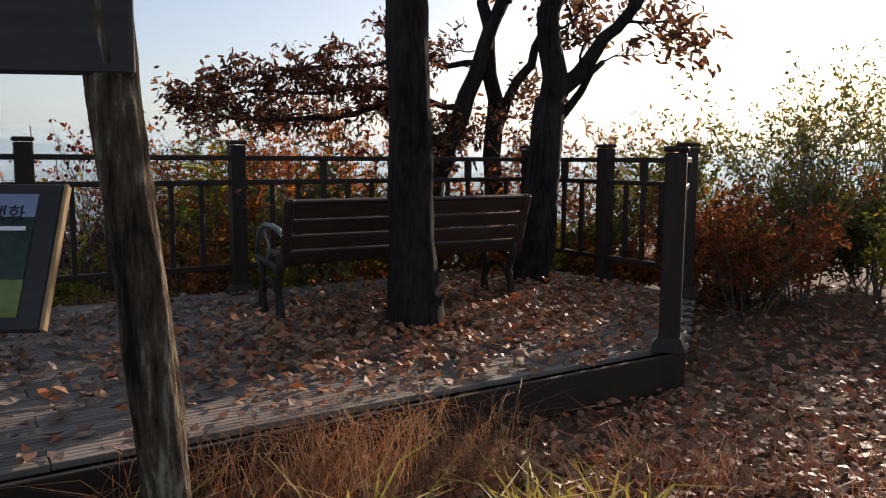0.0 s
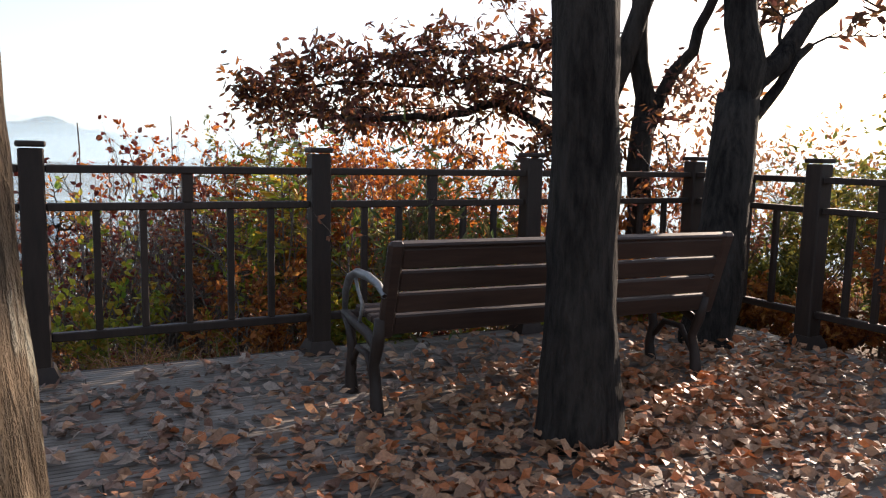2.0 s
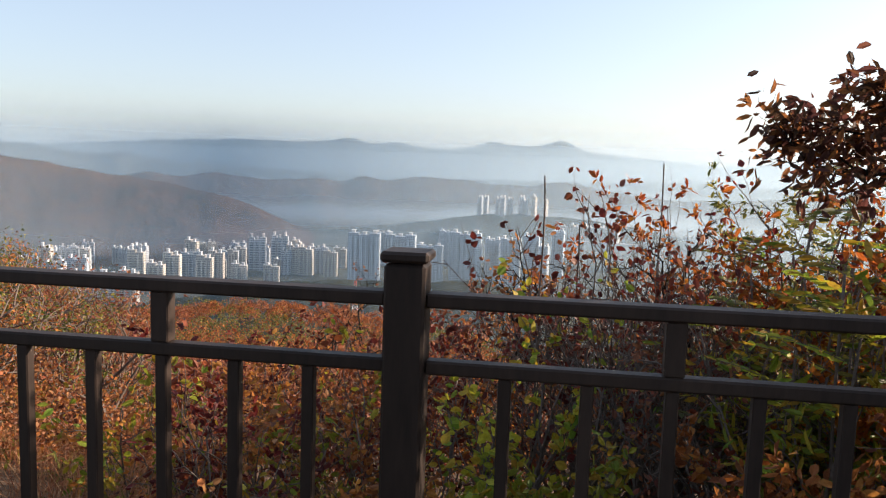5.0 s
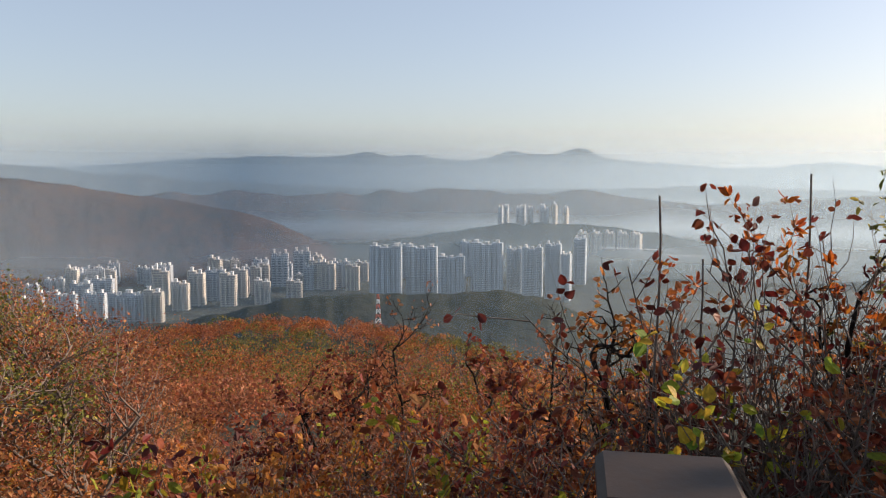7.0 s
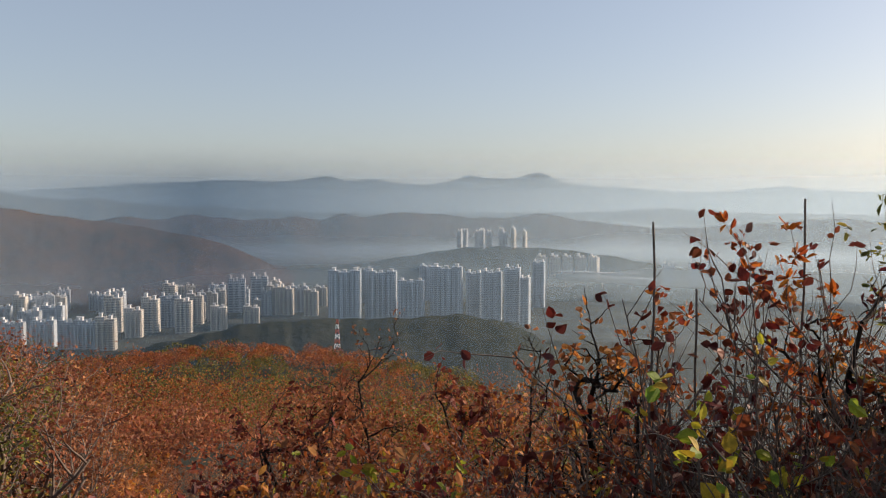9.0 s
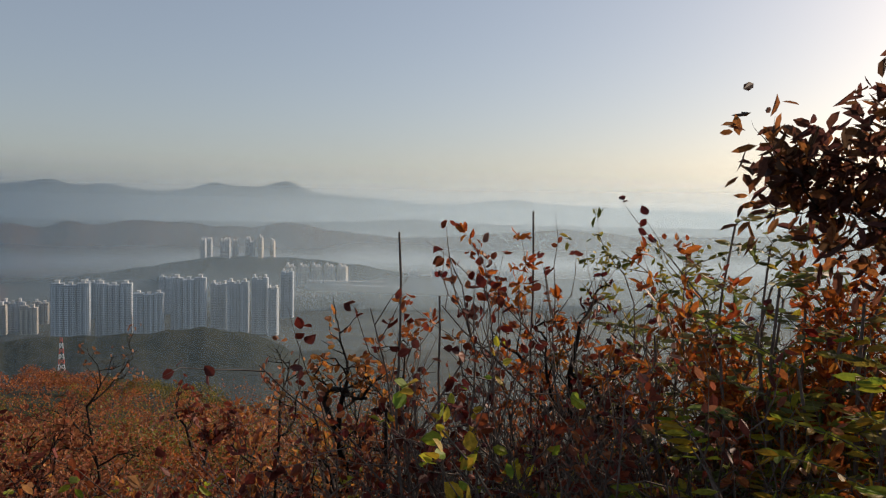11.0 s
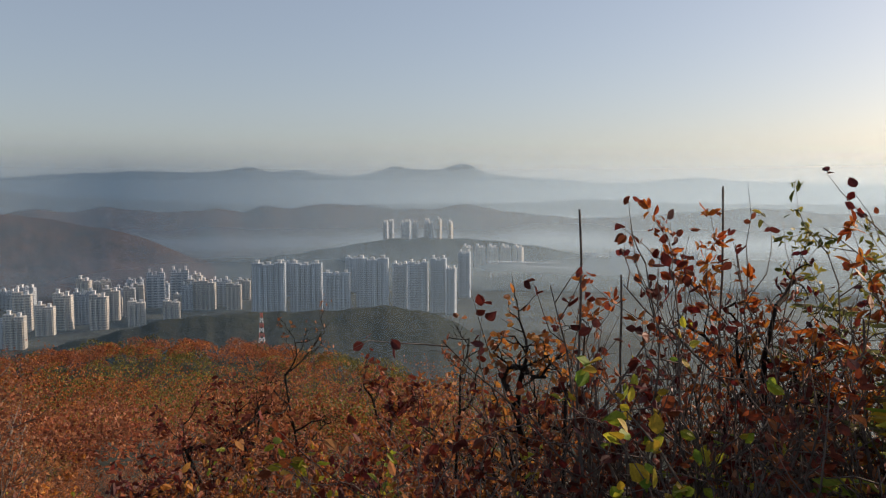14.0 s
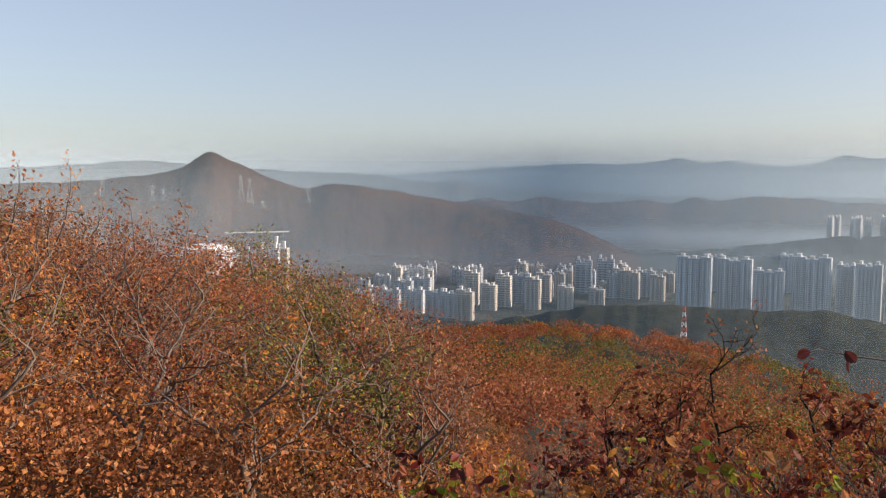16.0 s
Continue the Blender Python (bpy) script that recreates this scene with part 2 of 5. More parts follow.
M_RED = surface("red_paint", (0.45, 0.06, 0.03), (0.6, 0.10, 0.05), 3, 0.5, rough=0.6, bump=0)
M_WHITE = surface("white_paint", (0.7, 0.7, 0.68), (0.82, 0.82, 0.8), 3, 0.5, rough=0.6, bump=0)
M_STEEL = surface("pylon_steel", (0.2, 0.21, 0.22), (0.3, 0.31, 0.32), 3, 0.5, rough=0.5, bump=0, metallic=0.5)

ORANGE = leaf_mat("orange_leaves", [(0.26, 0.078, 0.026), (0.494, 0.176, 0.0455), (0.351, 0.117, 0.0338), (0.572, 0.26, 0.065), (0.221, 0.078, 0.0351)], patch=0.22)
RUST = leaf_mat("rust_leaves", [(0.26, 0.091, 0.0468), (0.442, 0.156, 0.0702), (0.338, 0.163, 0.078), (0.195, 0.078, 0.052), (0.468, 0.221, 0.0975)], patch=0.19)
OLIVE = leaf_mat("olive_leaves", [(0.115, 0.149, 0.0345), (0.23, 0.23, 0.0517), (0.38, 0.31, 0.0575), (0.161, 0.161, 0.0403), (0.092, 0.115, 0.0345)], patch=0.25)
RED = leaf_mat("red_leaves", [(0.13, 0.022, 0.018), (0.22, 0.04, 0.02), (0.07, 0.018, 0.018), (0.34, 0.10, 0.03), (0.10, 0.025, 0.02)], 0.35)
YELLOW = leaf_mat("yellow_green_leaves", [(0.30, 0.33, 0.03), (0.14, 0.24, 0.03), (0.48, 0.40, 0.04), (0.20, 0.28, 0.03), (0.42, 0.27, 0.03)])
FLAME = leaf_mat("flame_leaves", [(0.42, 0.12, 0.02), (0.55, 0.19, 0.03), (0.26, 0.06, 0.018), (0.58, 0.25, 0.04), (0.34, 0.08, 0.02)], 0.5)
GREEN = leaf_mat("green_leaves", [(0.0725, 0.123, 0.0435), (0.131, 0.189, 0.058), (0.246, 0.246, 0.0653), (0.087, 0.116, 0.0435), (0.217, 0.174, 0.0653)])
OAK = leaf_mat("dark_oak_leaves", [(0.08, 0.045, 0.034), (0.18, 0.08, 0.045), (0.10, 0.07, 0.04), (0.42, 0.19, 0.05), (0.14, 0.06, 0.045)], 0.55)
DRY = leaf_mat("fallen_leaves", [(0.269, 0.185, 0.134), (0.403, 0.291, 0.213), (0.202, 0.123, 0.084), (0.538, 0.426, 0.325), (0.314, 0.168, 0.101)], 0.25, 0.5)
DRYRED = leaf_mat("fallen_red_leaves", [(0.24, 0.115, 0.066), (0.38, 0.19, 0.10), (0.17, 0.085, 0.05), (0.48, 0.28, 0.17), (0.40, 0.12, 0.045)], 0.2, 0.5)
STRAW = leaf_mat("dry_grass", [(0.31, 0.161, 0.0805), (0.414, 0.23, 0.115), (0.253, 0.109, 0.0517), (0.506, 0.322, 0.172), (0.322, 0.121, 0.0575)], 0.4)
GOLD = leaf_mat("golden_grass", [(0.42, 0.32, 0.06), (0.34, 0.34, 0.07), (0.48, 0.36, 0.10), (0.30, 0.22, 0.06)], 0.45)


# ---- building helpers ----
def mesh_ob(name, verts, faces, material, smooth=False, parent=None):
    me = bpy.data.meshes.new(name)
    me.from_pydata([tuple(map(float, v)) for v in verts] if not isinstance(verts, np.ndarray) else verts.tolist(), [], faces if isinstance(faces, list) else faces.tolist())
    me.materials.append(material)
    if smooth:
        me.polygons.foreach_set("use_smooth", [True] * len(me.polygons))
    me.update()
    ob = new(name, me)
    if parent:
        ob.parent = parent
    return ob


def part(name, bm, material, parent, label="", smooth=False):
    me = bpy.data.meshes.new(name)
    bm.normal_update()
    bm.to_mesh(me)
    bm.free()
    me.materials.append(material)
    if smooth:
        me.polygons.foreach_set("use_smooth", [True] * len(me.polygons))
    ob = new(name, me)
    ob.parent = parent
    if label:
        ob["label"] = label
    return ob


def thing(name, m=None, **tags):
    ob = new(name)
    ob.empty_display_size = 0.1
    if m is not None:
        ob.matrix_basis = m
    return tagged(ob, **tags)


def box(bm, size, at=(0, 0, 0), m=None, bevel=0.0):
    """A block with its middle at the given place, its edges eased."""
    r = bmesh.ops.create_cube(bm, size=1)
    vs = r["verts"]
    bmesh.ops.scale(bm, vec=size, verts=vs)
    if bevel:
        es = list({e for v in vs for e in v.link_edges})
        r2 = bmesh.ops.bevel(bm, geom=es, offset=bevel, segments=1, affect="EDGES")
        vs = list({v for f in r2["faces"] for v in f.verts} | {v for v in vs if v.is_valid})
    bmesh.ops.translate(bm, vec=at, verts=vs)
    if m is not None:
        bmesh.ops.transform(bm, matrix=m, verts=vs)
    return vs


def block(name, size, at, material, parent, bevel=0.004, m=None, label=""):
    bm = bmesh.new()
    box(bm, size, at, m, bevel)
    return part(name, bm, material, parent, label)


class Tubes:
    """Collects tapered round stems into one mesh."""

    def __init__(self):
        self.v, self.f = [], []

    def add(self, pts, radii, sides=5, wobble=0.0):
        pts = np.asarray(pts, float)
        base = len(self.v)
        t = np.gradient(pts, axis=0)
        t /= np.linalg.norm(t, axis=1)[:, None] + 1e-9
        ref = np.array([0.9, 0.31, 0.3]) if abs(t[0][0]) < 0.8 else np.array([0.1, 0.95, 0.3])
        for p, d, r in zip(pts, t, radii):
            a = np.cross(d, ref)
            a /= np.linalg.norm(a)
            b = np.cross(d, a)
            for k in range(sides):
                w = 2 * math.pi * k / sides
                q = r * (1 + (wobble * noise.noise(Vector((math.cos(w) * 2.2, math.sin(w) * 2.2, p[2] * 2.5 + p[0]))) if wobble else 0))
                self.v.append(p + (a * math.cos(w) + b * math.sin(w)) * q)
        n = len(pts)
        for i in range(n - 1):
            for k in range(sides):
                k2 = (k + 1) % sides
                self.f.append((base + i * sides + k, base + i * sides + k2, base + (i + 1) * sides + k2, base + (i + 1) * sides + k))
        self.f.append(tuple(base + (n - 1) * sides + k for k in range(sides)))

    def make(self, name, material, parent=None):
        return mesh_ob(name, np.array(self.v), self.f, material, True, parent)


def unit(v):
    return v / (np.linalg.norm(v, axis=-1, keepdims=True) + 1e-9)


def leaf_arrays(centres, axes, sizes, width=0.42, curl=0.25, r=rng, fine=True):
    """Pointed, folded leaves: base at each place, running along its axis. fine: a rounded outline of six corners."""
    c, a = np.asarray(centres, float), unit(np.asarray(axes, float))
    n = len(c)
    s = np.asarray(sizes, float).reshape(-1, 1) * np.ones((n, 1))
    side = unit(np.cross(a, r.normal(size=(n, 3))))
    up = np.cross(side, a)
    w = s * width / 2
    tip = c + a * s + up * s * curl * r.uniform(-1, 1, (n, 1))
    i = np.arange(n)[:, None]
    if not fine:
        v = np.stack([c, c + a * s * 0.45 + side * w + up * s * curl * 0.4, tip, c + a * s * 0.45 - side * w + up * s * curl * 0.4], 1)
        return v.reshape(-1, 3), np.concatenate([i * 4 + [[0, 1, 2]], i * 4 + [[0, 2, 3]]], 0)
    fold = up * s * curl * 0.3
    if fine == 2:
        v = [c] + [c + a * s * f + side * w * q + fold * q for f, q in ((0.16, 0.62), (0.42, 1.0), (0.74, 0.66))] + [tip] + [c + a * s * f - side * w * q + fold * q for f, q in ((0.74, 0.66), (0.42, 1.0), (0.16, 0.62))]
        return np.stack(v, 1).reshape(-1, 3), np.concatenate([i * 8 + [[0, 1, 2, 3, 4]], i * 8 + [[0, 4, 5, 6, 7]]], 0)
    v = np.stack([c, c + a * s * 0.28 + side * w * 0.9 + fold, c + a * s * 0.68 + side * w * 0.85 + fold, tip, c + a * s * 0.68 - side * w * 0.85 + fold, c + a * s * 0.28 - side * w * 0.9 + fold], 1)
    return v.reshape(-1, 3), np.concatenate([i * 6 + [[0, 1, 2, 3]], i * 6 + [[0, 3, 4, 5]]], 0)


def leaves(name, centres, axes, sizes, material, parent=None, **k):
    v, f = leaf_arrays(centres, axes, sizes, **k)
    return mesh_ob(name, v, f, material, False, parent)


def bent(start, way, length, steps, r, bend=0.15, lift=0.0):
    """A crooked line of steps + 1 points."""
    pts, d = [np.array(start, float)], unit(np.array(way, float))
    for _ in range(steps):
        d = unit(d + r.normal(size=3) * bend + np.array([0, 0, lift]))
        pts.append(pts[-1] + d * length / steps)
    return np.array(pts)


def grow(tubes, tips, start, way, length, radius, level, r, forks=4, spread=0.75, lift=0.06, bend=0.16, sides=5, shrink=0.62):
    """A limb with its side limbs; the twig ends with their directions go to tips."""
    steps = 5 if level else 4
    pts = bent(start, way, length, steps, r, bend, lift)
    tubes.add(pts, np.linspace(radius, radius * (0.45 if level else 0.3), steps + 1), sides if level > 1 else max(3, sides - 2))
    if level == 0:
        for p, q in zip(pts[1:], pts[:-1]):
            tips.append((p, p - q))
        return
    for k in range(forks):
        f = 0.3 + 0.7 * (k + r.uniform(0.3, 1)) / forks
        i = min(int(f * steps), steps - 1)
        p = pts[i] + (pts[i + 1] - pts[i]) * (f * steps - i if f < 1 else 1)
        d = unit(pts[i + 1] - pts[i])
        side = unit(np.cross(d, r.normal(size=3)))
        grow(tubes, tips, p, d * (1 - spread * 0.5) + side * spread, length * shrink * r.uniform(0.75, 1.15), radius * 0.5, level - 1, r, forks, spread, lift, bend, sides, shrink)


def foliage(tips, per, size, r, scatter=0.5, droop=0.3):
    """Leaf places, axes and sizes round the twig ends."""
    p = np.array([t[0] for t in tips])
    d = unit(np.array([t[1] for t in tips]))
    p, d = np.repeat(p, per, 0), np.repeat(d, per, 0)
    a = d * 0.6 + r.normal(size=p.shape) * 0.6 - np.array([0, 0, droop])
    return p + r.normal(size=p.shape) * size * scatter, a, size * r.uniform(0.6, 1.25, len(p))


# ---- the hill and the distance ----
YAW = 28.7
DECK = pose(-2.43, 5.0, 0, 0, 0, YAW)          # along the rail, and out over the slope
VIEW = np.array([-2.4, 4.5])


def uv(u, v, z=0.0):
    return DECK @ Vector((u, v, z))


def step(x, a, b):
    t = np.clip((np.asarray(x, float) - a) / (b - a), 0, 1)
    return t * t * (3 - 2 * t)


def wavy(x, y, size, seed=0.0):
    """Soft bumps between -1 and 1."""
    x, y = np.asarray(x, float) / size, np.asarray(y, float) / size
    return (np.sin(x * 1.7 + 1.3 * np.sin(y * 1.1 + seed) + seed) + np.sin(y * 1.9 + 1.1 * np.sin(x * 1.3 + 2 * seed)) + 0.6 * np.sin((x + y) * 3.1 + seed) + 0.4 * np.sin((x - 1.4 * y) * 5.3 + seed * 3)) / 3.0


def ground_z(x, y):
    """Height of the hilltop, its slope, the wooded spur and the valley floor."""
    x, y = np.asarray(x, float), np.asarray(y, float)
    dx, dy = x - VIEW[0], y - VIEW[1]
    r = np.hypot(dx, dy) + 1e-6
    az = np.degrees(np.arctan2(-dx, dy))
    front = step(az, -62, -35) * (1 - step(az, 108, 135))
    out = -(x + 2.43) * 0.48 + (y - 5.0) * 0.877
    spur = np.exp(-((az - 54) / 17) ** 2)
    crest = 1.5 - 190 * (0.275 - 0.075 * spur) - 6
    crest = crest - 40 * step(az, 36, 18) * 0.9
    high = 1 - 0.35 * step(az, 58, 78)
    s = np.maximum(out - 0.25, 0)
    near = -0.22 - high * np.interp(s, [0, 4, 10, 30, 80, 120], [0, 1.5, 3.9, 10.5, 24, 31])
    mid = near + (crest - near) * step(r, 60, 190)
    front_z = np.where(r < 190, mid, crest + (-195 - crest) * step(r, 190, 640))
    back_z = -0.22 - 195 * step(r, 40, 700)
    z = back_z + (front_z - back_z) * front
    return z + wavy(x, y, 2.2) * 0.06 * step(r, 3, 8) * step(s + r * 0.1, 0.2, 1.5) + wavy(x, y, 40, 2) * 1.5 * step(r, 40, 120)


def polar(radii, azs, height):
    v, f = [], []
    for r in radii:
        x, y = VIEW[0] - np.sin(np.radians(azs)) * r, VIEW[1] + np.cos(np.radians(azs)) * r
        v.append(np.stack([x, y, height(x, y, r, azs)], 1))
    n = len(azs)
    i = (np.arange(len(radii) - 1)[:, None] * n + np.arange(n - 1)[None]).reshape(-1, 1)
    f = i + np.array([[0, n, n + 1, 1]])
    return np.concatenate(v), f


radii = np.concatenate([[0.02], np.arange(0.4, 12, 0.4), np.geomspace(12.4, 4950, 80)])
gv, gf = polar(radii, np.linspace(-180, 180, 241), lambda x, y, r, a: ground_z(x, y))
ground = tagged(mesh_ob("ground", gv, gf, M_SOIL, True), "brown soil strewn with fallen leaves, falling away in front", "ground", kind="structure")


def ridge(name, mid, width, foot, low, peaks, span, material, label, rough=1.0, seed=0.0):
    """A wooded ridge: its skyline is a falling low line (bearing, elevation) with rounded peaks on it (bearing, elevation, width in degrees)."""
    az = np.linspace(span[0], span[1], int((span[1] - span[0]) / 0.17))
    el = np.interp(az, [p[0] for p in low], [p[1] for p in low])
    k = np.hanning(17)
    el = np.convolve(np.pad(el, 8, mode="edge"), k / k.sum(), "valid")
    for a, e, w in peaks:
        b = np.interp(a, az, el)
        el = np.maximum(el, el + (e - b) * np.exp(-np.abs((az - a) / w) ** 1.7))
    k = np.array([1, 2, 3, 2, 1.0]) / 9
    el = np.convolve(np.pad(el, 2, mode="edge"), k, "valid")
    el = el + rough * np.array([0.05 * math.sin(a * 2.3 + seed) + 0.07 * noise.fractal(Vector((a * 0.9, seed, 0)), 0.9, 2.1, 4) for a in az])
    top = 1.5 + np.tan(np.radians(el)) * mid
    rs = mid + np.linspace(-1, 1, 33) * width

    def height(x, y, r, a):
        q = abs(r - mid) / width
        shape = 1 - step(q, 0.0, 1.0)
        gully = np.array([noise.fractal(Vector((a1 / width * 3, b1 / width * 3, seed)), 0.8, 2.1, 5) for a1, b1 in zip(x, y)]) * (0.006 + 0.085 * math.sin(min(q, 1) * math.pi))
        return foot + (top - foot) * (shape + gully)

    v, f = polar(rs, az, height)
    return tagged(mesh_ob(name, v, f, material, True), label, "hill", kind="structure")


ridge("backdrop_mountain_range", 4450, 420, -200, [(-40, 0.1), (0, 0.3), (6, 0.55), (18.5, 0.55), (22, 0.9), (25, 1.1), (31, 1.35), (37, 1.15), (41, 1.3), (48, 1.35), (56, 1.25), (64, 0.6), (80, 0.5), (120, 0.6)],
      [(28.5, 2.1, 1.5), (31.6, 1.62, 0.9), (33.6, 1.87, 1.3), (40.4, 1.58, 1.1), (44.2, 1.77, 1.7), (51, 1.45, 2), (11.8, 0.98, 2.6), (4, 0.5, 3)], (-75, 130), M_RANGE, "pale blue mountain range fading into morning haze", 0.6, 1.0)
ridge("backdrop_far_hills", 3500, 330, -200, [(-40, -0.9), (45, -0.9), (52, -0.5), (62, -0.1), (64, 0.3), (69, 0.7), (75, 1.0), (80, 1.3), (86, 1.2), (95, 0.7), (120, 0.4)], [(82.5, 1.5, 2.5), (66.6, 0.66, 1.6), (60, 0.2, 1.6), (19, -0.6, 4)], (-75, 130), M_RANGE, "hazy blue hills behind the wooded mountain", 0.6, 2.0)
ridge("backdrop_middle_hills", 2750, 420, -200, [(-40, -1.9), (5, -1.7), (20, -2.0), (25, -1.5), (32, -1.3), (45, -1.5), (50, -1.4), (60, -1.5), (100, -1.6)], [(58.1, -1.05, 1.1), (53.6, -1.0, 1.8), (46.5, -1.18, 1.3), (42.9, -0.98, 1.1), (39, -0.88, 1.8), (35.9, -0.97, 1.8), (28.1, -0.93, 1.7), (14.4, -1.8, 3), (8.5, -1.2, 4.5), (-6, -1.4, 6)],
      (-75, 130), M_FOREST_FAR, "long low wooded ridge in blue haze", 0.6, 3.0)
ridge("backdrop_left_mountain", 1950, 560, -200, [(44, -6.6), (47, -5.6), (49, -4.3), (52, -3.0), (55, -2.25), (58, -1.7), (62, -1.1), (65, -0.5), (67.5, -0.25), (71.3, -0.5), (74, 0.3), (82, 0.5), (86, 0.1), (100, -0.5), (125, -1)], [(77.9, 2.1, 1.9), (69.2, -0.03, 1.5), (75.6, 1.2, 1.6)], (44, 125), M_FOREST_FAR, "brown wooded mountain with a pointed summit", 0.6, 4.0)
ridge("backdrop_dark_hill", 830, 200, -200, [(14, -14), (24, -12.5), (30, -9.6), (40, -9.0), (50, -9.1), (58, -10.6), (75, -13)], [(34.2, -8.6, 4), (45, -8.85, 4)], (14, 75), M_FOREST_DARK, "low dark green wooded hill before the towers", 1.2, 5.0)

ridge("backdrop_knoll", 2150, 190, -200, [(16, -5.4), (22, -4.2), (27, -3.6), (34, -3.55), (39, -4.3), (46, -5.2)], [(31, -3.45, 3)], (14, 48), M_FOREST_DARK, "low wooded rise carrying a white housing estate", 0.6, 6.0)
ridge("backdrop_valley_hills", 1600, 150, -200, [(-75, -5.2), (0, -5.2), (12, -5.6), (20, -6.3), (28, -6.6), (36, -7), (44, -7.2)], [(6, -4.9, 4), (23, -6.0, 3)], (-75, 44), M_FOREST_DARK, "small wooded hills on the valley floor", 0.8, 7.0)

# nested sheets veil each distance with painted haze, besides the mist banks
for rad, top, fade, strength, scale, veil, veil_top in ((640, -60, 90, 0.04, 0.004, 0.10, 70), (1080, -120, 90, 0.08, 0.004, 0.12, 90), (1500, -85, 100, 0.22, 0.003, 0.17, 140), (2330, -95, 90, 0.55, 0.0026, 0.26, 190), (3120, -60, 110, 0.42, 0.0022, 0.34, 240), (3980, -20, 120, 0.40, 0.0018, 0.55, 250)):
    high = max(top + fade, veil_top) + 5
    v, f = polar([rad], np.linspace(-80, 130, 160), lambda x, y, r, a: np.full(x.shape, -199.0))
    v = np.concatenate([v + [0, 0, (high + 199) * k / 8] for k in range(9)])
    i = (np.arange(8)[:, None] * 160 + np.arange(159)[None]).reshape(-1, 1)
    tagged(mesh_ob("backdrop_mist_haze", v, i + np.array([[0, 1, 161, 160]]), mist_haze_mat("mist", top, fade, strength, scale, veil, veil_top), True), "pale valley mist and painted distance haze on thin see-through sheets", "mist", kind="structure")


def far_pose(az, dist, z, turn=0.0, scale=(1, 1, 1)):
    a = radians(az)
    return pose(VIEW[0] - math.sin(a) * dist, VIEW[1] + math.cos(a) * dist, z, 0, 0, az + turn) @ Matrix.Diagonal((*scale, 1))


def apartment(kind, wide, deep, tall, material, label):
    """A tower block: stepped slab wings, balcony bays, stair cores and roof houses."""
    b = thing("apartment_building", label=label, category="building", group="tower blocks in the valley")
    bm = bmesh.new()
    n = 3 if kind == "slab" else 2
    w = wide / n
    for k in range(n):
        box(bm, (w * 0.97, deep * (0.86 + 0.14 * (k % 2)), tall - 3.0 * (k % 2)), (-wide / 2 + w * (k + 0.5), (k % 2) * deep * 0.1, (tall - 3.0 * (k % 2)) / 2))
    part("wall", bm, material, b)
    for k in range(n * 2):
        x = -wide / 2 + wide * (k + 0.5) / (n * 2)
        bm = bmesh.new()
        box(bm, (wide / (n * 2) * 0.55, 1.6, tall - 8), (x, -deep * 0.5 - 0.4, tall / 2 - 2))
        part("balcony_bay", bm, material, b)
    for k in range(n):
        bm = bmesh.new()
        box(bm, (w * 0.3, deep * 0.4, 4.0), (-wide / 2 + w * (k + 0.5), 0, tall + 2.0 - 3.0 * (k % 2)))
        box(bm, (w * 0.4, deep * 0.5, 0.6), (-wide / 2 + w * (k + 0.5), 0, tall + 4.2 - 3.0 * (k % 2)))
        part("roof_house", bm, M_CONCRETE, b)
    return b


tower = apartment("slab", 52, 20, 86, M_FACADES[1], "tall blue-grey apartment tower with narrow window bays")
tower.matrix_basis = far_pose(42.8, 1240, -197, -8)
for az, dist, tall, wide in ((40.1, 1270, 0.95, 1.0), (37.85, 1215, 0.83, 0.82), (35.2, 1240, 1.06, 1.0), (33.1, 1290, 0.90, 0.5), (31.8, 1250, 0.97, 0.62), (30.25, 1240, 1.05, 0.48), (29.3, 1215, 0.89, 0.28)):
    copy_thing(tower, far_pose(az, dist, -197, rng.uniform(-11, -6), (wide, 1, tall)))
for az, dist, tall, wide in ((28.3, 1420, 1.0, 0.42), (41.4, 1480, 0.78, 0.6), (36.5, 1500, 0.82, 0.7)):
    copy_thing(tower, far_pose(az, dist, -197, -8, (wide, 1, tall)))
white = apartment("slab", 30, 13, 42, M_FACADES[0], "white slab apartment block among many in the valley")
cream = apartment("point", 24, 14, 46, M_FACADES[2], "cream apartment block with dark windows")
white.matrix_basis, cream.matrix_basis = far_pose(61.6, 1120, -199, -18), far_pose(57.6, 1180, -199, -15)
